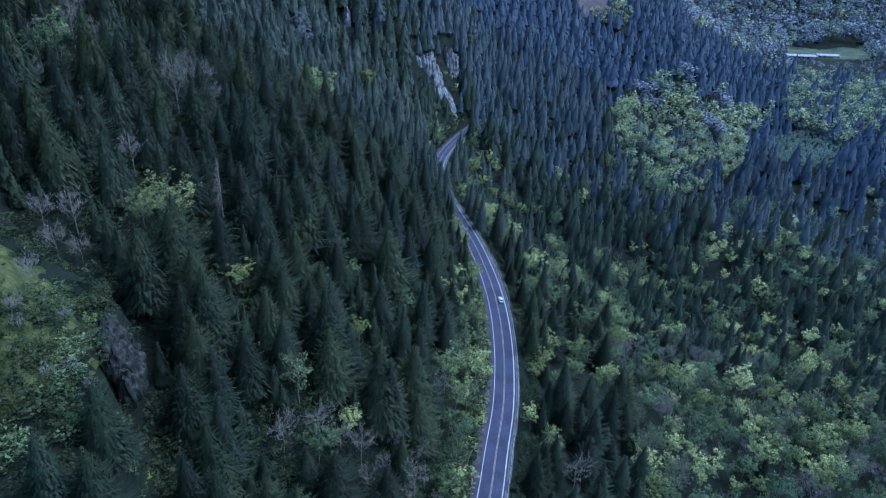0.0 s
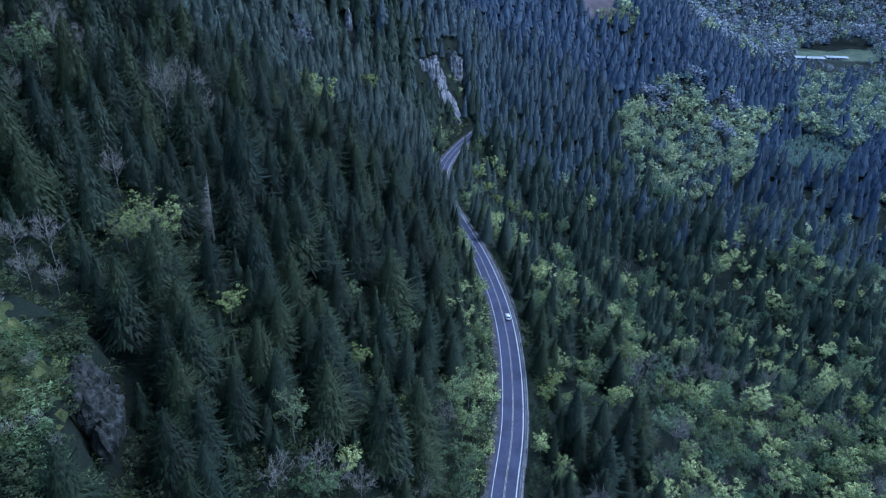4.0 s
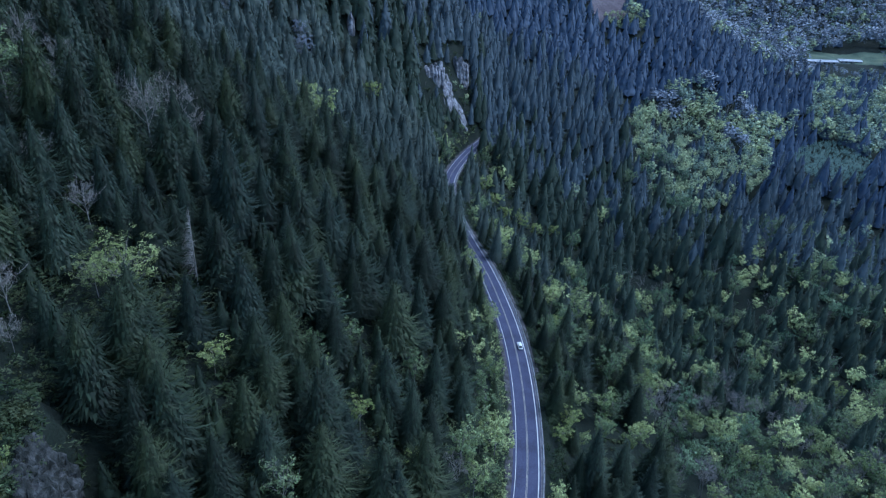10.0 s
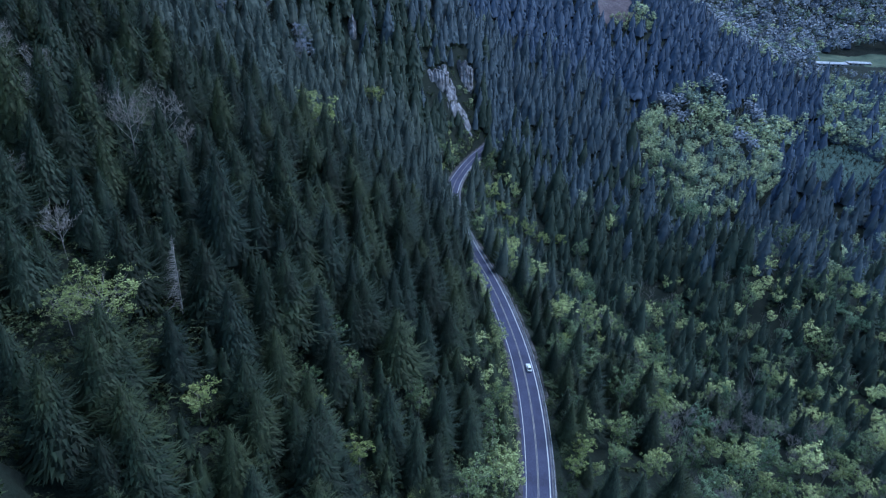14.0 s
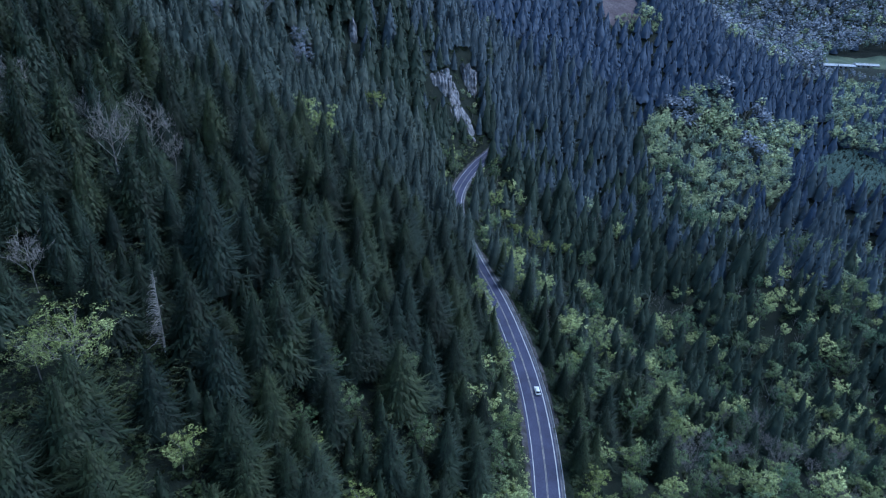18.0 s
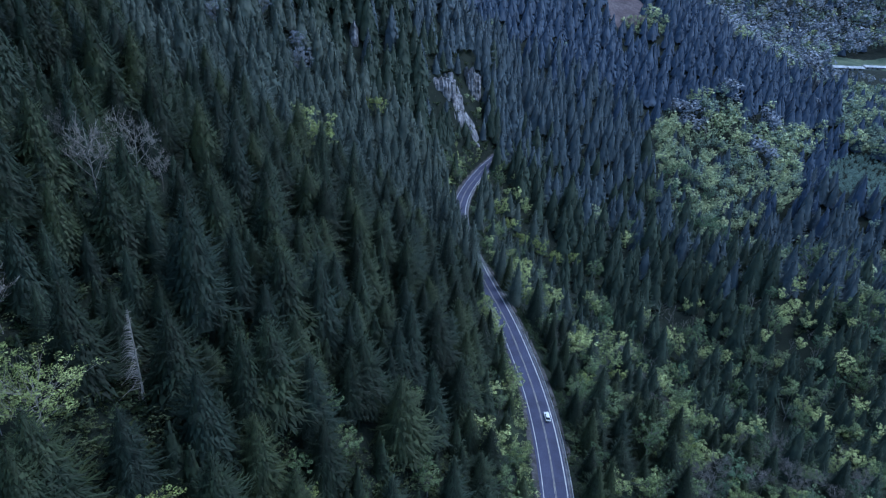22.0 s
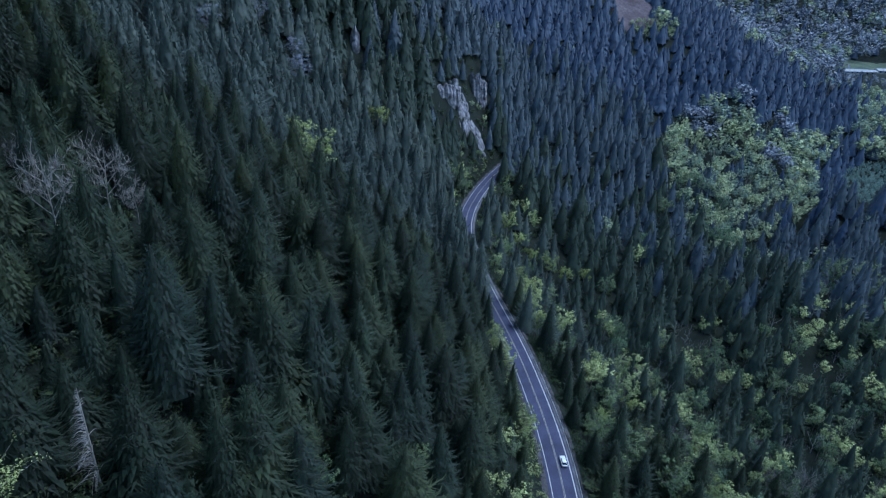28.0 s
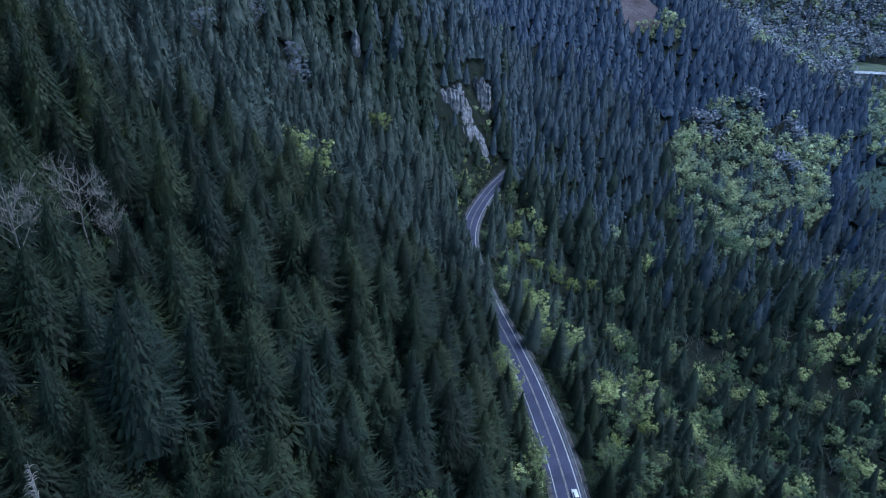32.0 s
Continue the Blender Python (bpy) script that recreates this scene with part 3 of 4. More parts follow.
tagged(new("verge", ribbon("verge", ((5.35, -.5), (5.5, -.03), (6.3, -.05), (7.0, -.5), (7.4, -2.0)), VERGE, (ys > 225) & (ys < 360), wobble=.4, seed=3)),
       "pale gravel verge on the valley side of the road", "verge", kind="structure")


def guard_rail(a, b):
    """Steel beam on timber posts along the valley side."""
    rail = new("guard_rail", None)
    k = (ys >= a) & (ys <= b)
    c = centre[k]
    rail.location = c[0] + right[k][0] * 5.0
    o = -np.array(rail.location)

    def here(me):
        co = np.empty(len(me.vertices) * 3, np.float32)
        me.vertices.foreach_get("co", co)
        me.vertices.foreach_set("co", (co.reshape(-1, 3) + o).astype(np.float32).ravel())
        return me

    w = ((4.98, .42), (4.93, .47), (4.99, .55), (4.93, .64), (4.99, .72), (5.04, .72), (5.05, .42), (4.98, .42))
    part("beam", here(ribbon("beam", w, STEEL, k)), STEEL, rail)
    bm = bmesh.new()
    bmesh.ops.create_cube(bm, size=1, matrix=Matrix.Diagonal((.2, .2, 1.25, 1)))
    bmesh.ops.bevel(bm, geom=bm.edges[:], offset=.03, segments=1, affect="EDGES")
    post = from_bm("post", bm, TIMBER)
    for y in np.arange(a, b, 3.8):
        i = int(np.argmin(np.abs(ys - y)))
        p = centre[i] + right[i] * 5.17 + o
        q = part("post", post, TIMBER, rail)
        q.location, q.rotation_euler = (p[0], p[1], p[2] + .2), (0, 0, -math.atan2(tangent[i][0], tangent[i][1]))
    return tagged(rail, "galvanised steel guard rail on timber posts along the road edge", "guard rail", "guard rails")


guard_rail(112, 162)
guard_rail(170, 345)
guard_rail(420, 552)


# ---------------------------------------------------------------- the car
def hull(sections, material, name, origin=None):
    """A shell through closed sections (each a list of points)."""
    bm = bmesh.new()
    rings = [[bm.verts.new(p) for p in s] for s in sections]
    for a, b in zip(rings, rings[1:]):
        for i in range(len(a)):
            bm.faces.new((a[i], a[(i + 1) % len(a)], b[(i + 1) % len(a)], b[i]))
    bm.faces.new(rings[0][::-1])
    bm.faces.new(rings[-1])
    bmesh.ops.recalc_face_normals(bm, faces=bm.faces[:])
    bmesh.ops.bevel(bm, geom=bm.edges[:], offset=.025, segments=1, affect="EDGES")
    return from_bm(name, bm, material, True)


def car(m):
    body = new("car", None)

    def ring(y, w, z0, z1, tuck=.9):
        return [(-w * tuck, y, z0), (w * tuck, y, z0), (w, y, z0 + .25), (w, y, z1 - .18), (w * tuck, y, z1), (-w * tuck, y, z1), (-w, y, z1 - .18), (-w, y, z0 + .25)]

    shell = part("body", hull([ring(-2.28, .72, .38, .8), ring(-2.1, .86, .25, .95), ring(-1.2, .91, .22, 1.0), ring(.9, .91, .22, .98), ring(1.9, .87, .25, .84), ring(2.25, .72, .36, .7)], CAR_PAINT, "body"), CAR_PAINT, body)
    part("cabin", hull([[(-.7, -2.0, .93), (.7, -2.0, .93), (.62, -1.45, 1.42), (-.62, -1.45, 1.42)], [(-.72, -.2, .95), (.72, -.2, .95), (.6, -.2, 1.47), (-.6, -.2, 1.47)], [(-.72, .95, .93), (.72, .95, .93), (.58, .3, 1.43), (-.58, .3, 1.43)]], CAR_GLASS, "cabin"), CAR_GLASS, body, "dark glazed cabin")
    part("roof", hull([[(-.6, -1.42, 1.43), (.6, -1.42, 1.43), (.58, -1.4, 1.48), (-.58, -1.4, 1.48)], [(-.59, -.2, 1.475), (.59, -.2, 1.475), (.57, -.2, 1.53), (-.57, -.2, 1.53)], [(-.57, .3, 1.435), (.57, .3, 1.435), (.55, .28, 1.48), (-.55, .28, 1.48)]], CAR_PAINT, "roof"), CAR_PAINT, body)
    for x in (-.78, .78):
        for y in (-1.38, 1.38):
            bm = bmesh.new()
            bmesh.ops.create_cone(bm, cap_ends=True, segments=18, radius1=.33, radius2=.33, depth=.22, matrix=pose(x, y, .33, 0, 90, 0))
            bmesh.ops.bevel(bm, geom=bm.edges[:], offset=.03, segments=1, affect="EDGES")
            wheel = part("wheel", bm, TYRE, body)
            bm = bmesh.new()
            bmesh.ops.create_cone(bm, cap_ends=True, segments=14, radius1=.2, radius2=.17, depth=.24, matrix=pose(x, y, .33, 0, 90, 0))
            part("rim", bm, STEEL, wheel, "steel rim")
        for y, mat, name in ((-2.2, LAMP_RED, "tail_light"), (2.12, LAMP_CLEAR, "headlight")):
            bm = bmesh.new()
            bmesh.ops.create_cube(bm, size=1, matrix=pose(x * .82, y, .68) @ Matrix.Diagonal((.3, .16, .14, 1)))
            bmesh.ops.bevel(bm, geom=bm.edges[:], offset=.03, segments=1, affect="EDGES")
            part(name, bm, mat, shell)
        bm = bmesh.new()
        bmesh.ops.create_cube(bm, size=1, matrix=pose(x * 1.27, .62, 1.0) @ Matrix.Diagonal((.18, .1, .12, 1)))
        bmesh.ops.bevel(bm, geom=bm.edges[:], offset=.03, segments=1, affect="EDGES")
        part("mirror", bm, CAR_PAINT, shell)
    body.matrix_world = m
    return tagged(body, "white saloon car with dark windows on the road", "car")


CAR_Y = 246.0
i = int(np.argmin(np.abs(ys - CAR_Y)))
at = centre[i] + right[i] * 1.85
car(pose(at[0], at[1], at[2] + .055, 0, 0, -math.degrees(math.atan2(tangent[i][0], tangent[i][1]))))


# ---------------------------------------------------------------- open patches of ground
def patch(name, x, y, rx, ry, material, label, lift=.35, turn=0.0):
    """Open ground laid over the slope, with a ragged edge."""
    n, rings = 64, 14
    a = np.linspace(0, 2 * np.pi, n + 1)
    edge = 1 + .22 * ripple(np.cos(a) * 3 + x, np.sin(a) * 3 + y, 1.3, 4) + .1 * ripple(np.cos(a) * 9 + x, np.sin(a) * 9 + y, 1.1, 6)
    f = np.linspace(0, 1, rings)[:, None]
    u, v = rx * np.cos(a) * edge * f, ry * np.sin(a) * edge * f
    c, s = math.cos(turn), math.sin(turn)
    px, py = x + c * u - s * v, y + s * u + c * v
    pz = ground_z(px, py) + lift + .3 * ripple(px, py, 6, 8) - 1.6 * f ** 8
    return tagged(new(name, grid_mesh(name, np.stack((px, py, pz), -1), material)), label, "open ground", kind="structure")


patch("bare_slope", 192, 890, 34, 46, EARTH, "bare reddish earth slide on the far hillside", 1.0)
patch("meadow", 610, 1050, 80, 46, MEADOW, "green meadow behind the far sheds", .8)
patch("knoll_moss", -80, 84, 22, 33, MOSS, "mossy top of the rocky knoll", .5)


# ---------------------------------------------------------------- rock
def crag(x, y, wide, tall, face, label, material=None, deep=5.0, jag=1.0):
    """A broken basalt face: vertical ribs and ledges, leaning back into the slope. face: degrees of the outward direction."""
    out, side = np.array((math.cos(radians(face)), math.sin(radians(face)))), np.array((-math.sin(radians(face)), math.cos(radians(face))))
    cols, rows = max(12, int(wide / .55)), max(12, int(tall / .7))
    u, v = np.meshgrid(np.linspace(-.5, .5, cols), np.linspace(0, 1, rows))
    s = x + y
    crest = tall * (1 - 1.5 * np.abs(u) ** 2.2) * (.86 + .22 * ripple(u * wide + s, u * 0, 2.3, 3))
    ribs = ripple(u * wide + s, v * tall * .12, 1.5, 11) + .6 * ripple(u * wide + s, v * tall * .3, .8, 12)
    ledge = ripple(u * wide * .2 + s, v * tall + s, 2.4, 13)
    o = -deep * v ** 1.4 + jag * (.75 * ribs + .5 * ledge) - 9 * np.clip(v - .9, 0, 1) * 8 - deep * 1.6 * (2 * np.abs(u)) ** 3
    h = np.minimum(v / .9, 1) * crest + .35 * jag * ribs - np.clip(v - .9, 0, 1) * 30
    px, py = u * wide * side[0] + o * out[0], u * wide * side[1] + o * out[1]
    z = float(ground_z(x, y))
    foot = np.minimum(ground_z(x + px, y + py) - z, 0) * (1 - v) - 2.0 * (1 - v)
    ob = new("rock_outcrop", grid_mesh("rock_outcrop", np.stack((px, py, h + foot), -1), material or PALE_ROCK, smooth=False))
    ob.location = (x, y, z)
    return tagged(ob, label, "rock")


def scarp(x, y, rx, ry, turn, label, lift=1.5, jag=1.0, rib=1.7, material=None):
    """Broken rock laid bare on a steep slope: ribs running downhill, steps across them, a ragged edge."""
    ru, rv = np.linspace(-1, 1, max(26, int(rx * 2.4))), np.linspace(-1, 1, max(26, int(ry * 2.4)))
    u, v = np.meshgrid(ru, rv)
    c, s = math.cos(radians(turn)), math.sin(radians(turn))
    px, py = x + c * u * rx - s * v * ry, y + s * u * rx + c * v * ry
    ribs = ripple(u * rx + x, v * ry * .16 + y, rib, 31) + .6 * ripple(u * rx + x, v * ry * .4 + y, rib * .5, 32)
    treads = ripple(u * rx * .3 + x, v * ry + y, 2.6, 33)
    far_out = np.sqrt(u * u + v * v) + .28 * ripple(px, py, 3.5, 34) + .12 * ripple(px, py, 1.4, 35)
    pz = ground_z(px, py) + lift + jag * (1.1 * ribs + .9 * treads) - 7 * np.clip(far_out - .78, 0, 1)
    ob = new("rock_outcrop", grid_mesh("rock_outcrop", np.stack((px - x, py - y, pz - float(ground_z(x, y))), -1), material or PALE_ROCK, smooth=False))
    ob.location = (x, y, float(ground_z(x, y)))
    return tagged(ob, label, "rock")


SCARPS = ((-13, 524, 9, 7, 12), (3, 534, 5.0, 13, 8), (13, 534, 8, 5, -30), (12, 566, 9, 9, 0))
scarp(*SCARPS[1], "pale rock chute falling towards the road", 1.8, 1.7)
scarp(*SCARPS[2], "fan of pale broken rock at the foot of the cliff", 1.2, 1.2)
crag(-3, 537, 10, 13, -62, "upright pale basalt ribs above the rock chute", deep=5, jag=1.8)
crag(-11, 524, 27, 10, -72, "pale broken basalt ledge beside the cliff", deep=3, jag=1.8)
crag(13, 562, 17, 21, -78, "upright pale basalt columns at the head of the cliff", deep=5, jag=2.0)
crag(-64.5, 490, 8, 17, -75, "pale rock tooth high on the wooded slope")
crag(-123, 418, 10, 11, -60, "small pale crag among firs")
crag(402, 818, 20, 26, -110, "grey rock face among far firs", ROCK, 6, 1.5)


def knoll_edge():
    """Upright broken blocks of basalt, in three tiers, along the face of the knoll."""
    edge = new("rock_outcrop", None)
    edge.location = (-60, 104, float(ground_z(-60, 104)))
    pick = np.random.default_rng(77)
    for k in range(30):
        y = 98 + 11.5 * (k % 10) / 9 + pick.uniform(-.7, .7)
        lip = -63.2 - .4 * (y - 112) - 2 * float(ripple(-62, y, 9, 5))
        tier = k // 10
        x = lip + (-.6, 1.3, 3.0)[tier] + pick.uniform(-.5, .5)
        z = float(ground_z(lip - 3, y)) - (2.6, 6.2, 10.0)[tier] + pick.uniform(-.9, .9)
        bm = bmesh.new()
        bmesh.ops.create_icosphere(bm, subdivisions=3, radius=1)
        seed, tall, wide = pick.uniform(0, 99), pick.uniform(2.8, 4.6), pick.uniform(1.3, 2.2)
        for q in bm.verts:
            p = q.co * 1.3 + Vector((seed, 0, 0))
            q.co *= 1 + .34 * noise.noise(p) + .26 * noise.noise(p * 2.6) + .2 * noise.noise(p * 6)
            q.co = Vector((q.co.x * wide, q.co.y * wide * 1.2, q.co.z * tall))
        block = part("block", bm, DARK_ROCK, edge)
        block.location = (x - 1 + 60, y - 104, z - edge.location.z)
    tagged(edge, "dark broken basalt face of the mossy knoll", "rock")


knoll_edge()


# ---------------------------------------------------------------- far sheds
def shed(x, y, long, deep, tall, turn):
    house = new("long_shed", None)
    bm = bmesh.new()
    bmesh.ops.create_cube(bm, size=1, matrix=Matrix.Translation((0, 0, tall / 2 - .5)) @ Matrix.Diagonal((long, deep, tall + 1, 1)))
    wall = part("wall", bm, SIDING, house)
    bm = bmesh.new()
    e, t = deep / 2 + .6, long / 2 + .6
    a = [bm.verts.new(p) for p in ((-t, -e, tall - .1), (t, -e, tall - .1), (t, 0, tall + 1.9), (-t, 0, tall + 1.9), (-t, e, tall - .1), (t, e, tall - .1))]
    bm.faces.new((a[0], a[1], a[2], a[3]))
    bm.faces.new((a[3], a[2], a[5], a[4]))
    bmesh.ops.solidify(bm, geom=bm.faces[:], thickness=.2)
    part("roof", bm, ROOF_METAL, house, "pale sheet-metal roof")
    for k in range(int(long // 7)):
        bm = bmesh.new()
        bmesh.ops.create_cube(bm, size=1, matrix=Matrix.Translation((-long / 2 + 3.5 + 7 * k, -deep / 2 - .03, tall * .5)) @ Matrix.Diagonal((2.6, .12, tall * .55, 1)))
        part("window", bm, CAR_GLASS, wall)
    house.matrix_world = pose(x, y, float(ground_z(x, y)), 0, 0, turn)
    return tagged(house, "long low shed with pale metal roof by a meadow", "building", "far sheds")


shed(543, 1006, 46, 13, 4, 4)
shed(590, 1018, 34, 10, 3.5, 2)

# ---------------------------------------------------------------- the woods
GROVE = ((175, 649), (220, 721), (254, 726), (288, 743), (288, 710), (324, 743), (331, 721), (384, 745), (371, 706), (339, 681), (300, 603), (282, 585), (228, 557), (198, 510), (183, 548), (169, 598))
FAR_GROVE = ((394, 729), (410, 771), (464, 870), (521, 911), (590, 900), (560, 800), (470, 680), (415, 653), (400, 681))
SCRUB = ((364, 688), (404, 708), (420, 649), (410, 622), (382, 594), (349, 586), (336, 622))


def inside(x, y, poly):
    hit = np.zeros(x.shape, bool)
    for (ax, ay), (bx, by) in zip(poly, poly[1:] + poly[:1]):
        hit ^= ((ay > y) != (by > y)) & (x < (bx - ax) * (y - ay) / (by - ay + 1e-9) + ax)
    return hit


def ellipse(x, y, cx, cy, rx, ry):
    return ((x - cx) / rx) ** 2 + ((y - cy) / ry) ** 2


rng = np.random.default_rng(5)


def scatter(cell, where):
    """Uneven places, one to a cell, kept where that is true of (x, y, metres from the flight line, metres right of the road)."""
    u, v = np.meshgrid(np.arange(-330, 980, cell), np.arange(45, 1330, cell * .94))
    u = u + (np.arange(u.shape[0]) % 2)[:, None] * cell / 2 + rng.uniform(-.4, .4, u.shape) * cell
    v = v + rng.uniform(-.4, .4, v.shape) * cell
    u, v = u.ravel(), v.ravel()
    off = np.hypot(u, v - np.clip(v, 0, 107))
    side = u - road_x(np.minimum(v, 600))
    keep = where(u, v, off, side) & (np.abs(u) < np.where(v < 330, 70, 46) + .74 * np.clip(v, 0, None)) & (u > -250)
    return u[keep], v[keep], off[keep]


def slope(u, v, off, side):
    return (side < 0) & (off < 560)


def strip(u, v, off, side):
    return (np.abs(side) < 24) & (v < 560)


grove = lambda *a: inside(a[0], a[1], GROVE) | inside(a[0], a[1], FAR_GROVE)
scrubby = lambda *a: inside(a[0], a[1], SCRUB)
plantation = lambda *a: (a[3] > 46) & (a[1] < 296)
floor_wood = lambda *a: (a[3] > 62) & (a[1] >= 296) & (a[1] < 420) & (a[2] < 480)
sets = [scatter(4.4, scrubby), scatter(7.6, plantation), scatter(8.3, floor_wood), scatter(9.3, lambda *a: slope(*a) & ~strip(*a)), scatter(7.2, strip), scatter(6.8, lambda *a: grove(*a) & ~scrubby(*a)),
        scatter(10.4, lambda *a: ~slope(*a) & ~strip(*a) & ~grove(*a) & ~plantation(*a) & ~floor_wood(*a) & (a[2] < 480)),
        scatter(11.0, lambda *a: ~slope(*a) & ~strip(*a) & ~grove(*a) & ~scrubby(*a) & ~plantation(*a) & (a[2] >= 480) & (a[2] < 620)), scatter(12.2, lambda *a: ~slope(*a) & ~strip(*a) & ~grove(*a) & ~scrubby(*a) & ~plantation(*a) & (a[2] >= 620))]
tx, ty, td = (np.concatenate(v) for v in zip(*sets))
# young firs where the older ones leave a gap
fx, fy, fd = scatter(5.2, lambda *a: (a[3] < -9) & (a[2] < 330) & (a[1] > 60))
gap = np.array([np.min((tx - u) ** 2 + (ty - v) ** 2) > 24 for u, v in zip(fx, fy)])
young = np.arange(len(tx) + int(gap.sum())) >= len(tx)
tx, ty, td = np.append(tx, fx[gap]), np.append(ty, fy[gap]), np.append(td, fd[gap])
dr = tx - road_x(np.minimum(ty, 600))
tz = ground_z(tx, ty)
patchy = ripple(tx, ty, 27, 21) + .5 * ripple(tx, ty, 11, 22)

# a dense row of tall firs above the road where it swings into the gully
rx, ry = np.meshgrid(np.arange(-16.6, -7, 4.6), np.arange(336, 394, 5.6))
rx, ry = rx.ravel() + rng.uniform(-1, 1, rx.size), ry.ravel() + rng.uniform(-1.5, 1.5, rx.size)
row = np.arange(len(tx) + len(rx)) >= len(tx)
young = np.append(young, np.zeros(len(rx), bool))
tx, ty = np.concatenate((tx, road_x(ry) + rx)), np.concatenate((ty, ry))
td = np.hypot(tx, ty - np.clip(ty, 0, 107))
dr, tz = tx - road_x(np.minimum(ty, 600)), ground_z(tx, ty)
patchy = ripple(tx, ty, 27, 21) + .5 * ripple(tx, ty, 11, 22)

# share of conifers, by place
share = np.full(len(tx), 1.0)
share = np.where(dr > 0, .6 + .4 * patchy, share)
share = np.where((dr > 0) & (dr > 50), .1 + .3 * patchy + .66 * ease(255, 345, ty), share)
share = np.where((dr > 14) & (dr <= 50) & (ty < 330), .62 + .45 * patchy, share)
share = np.where((dr > 0) & (ty >= 350) & (dr < 46), .35 + .4 * patchy, share)
share = np.where((dr > 16) & (dr < 100) & (ty > 325) & (ty < 438), .6 + .4 * patchy, share)
share = np.where((dr > 0) & (ty >= 505) & (dr < 60), .97, share)
share = np.where((dr >= 46) & (ty >= 350), .97, share)
share = np.where((dr > 100) & (ty >= 350) & (ty < 560), .8 + .4 * patchy, share)
share = np.where((dr > 190) & (ty >= 300) & (ty < 560), .75 + .4 * patchy, share)
share = np.where((dr > 70) & (ty > 255) & (ty < 420), .33 + .42 * patchy, share)
share = np.where((ty > 560) & (tx < 420), .98, share)
share = np.where((ty > 600) & (tx > 330), np.where(ty < 880, .9, .22 + .3 * patchy), share)
share = np.where(inside(tx, ty, FAR_GROVE), .08 + .2 * np.clip(patchy, 0, 1), share)
share = np.where((ty > 960) & (tx > 395), .08, share)
share = np.where(inside(tx, ty, GROVE), .1 + .22 * np.clip(patchy, 0, 1), share)
dark_core = np.min([ellipse(tx, ty, *e) for e in ((248, 648, 8, 12), (256, 588, 17, 12), (213, 613, 7, 12), (334, 664, 12, 16))], 0) < 1
share = np.where(dark_core, .9, share)
share = np.where((dr < 0) & (dr > -21) & (ty < 295), np.where((dr > -12) | (ty < 215), .12, .8), share)
share = np.where(inside(tx, ty, SCRUB), 0, share)
share = np.where((dr < 0) & (dr > -16) & (ty > 430) & (ty < 520), .2, share)
share = np.where(ellipse(tx, ty, -15, 120, 21, 8) < 1, .55, share)

drop = (dr > np.where((ty > 185) & (ty < 330), -7.7, -8.8)) & (dr < 8.4) & (ty < 557)
drop |= np.min((tx[:, None] - centre[None, -15::3, 0]) ** 2 + (ty[:, None] - centre[None, -15::3, 1]) ** 2, 1) < 36
drop |= ty < (150 - tz - 30) / 1.22 - 3  # below the lowest line of sight
drop |= (dr > 0) & (dr < 12) & (ty < 360) & (rng.random(len(tx)) < .6)
drop |= ellipse(tx, ty, 192, 884, 33, 46) < rng.uniform(.15, 1.1, len(tx))
drop |= ellipse(tx, ty, 610, 1050, 74, 42) < rng.uniform(.6, 1.1, len(tx))
drop |= ellipse(tx, ty, 566, 988, 66, 40) < 1
drop |= ellipse(tx, ty, -66, 96, 15, 21) < 1
drop |= ellipse(tx + .3 * (ty - 100), ty, -85, 84, 25, 34) < rng.uniform(.7, 1.1, len(tx))
low = np.zeros(len(tx), bool)  # stunted growth on and below the cliff
for sx, sy, ru, rv, _ in SCARPS:
    drop |= ellipse(tx, ty, sx, sy - 1, ru + .3, rv * .95) < 1
    low |= ellipse(tx, ty, sx, sy - 11, ru + 2, rv + 15) < 1
drop |= (ellipse(tx, ty, -54.5, 157, 4.6, 8) < 1) | (ellipse(tx, ty, -65, 141, 5, 5) < 1) | (ellipse(tx, ty, -117, 393, 5, 8) < 1) | (ellipse(tx, ty, -84.5, 419, 5, 9) < 1)
drop |= (ellipse(tx, ty, -63.5, 481, 6.5, 14) < 1) | (ellipse(tx, ty, -121, 412, 5, 8) < 1) | (ellipse(tx, ty, 400, 808, 5, 6) < 1)
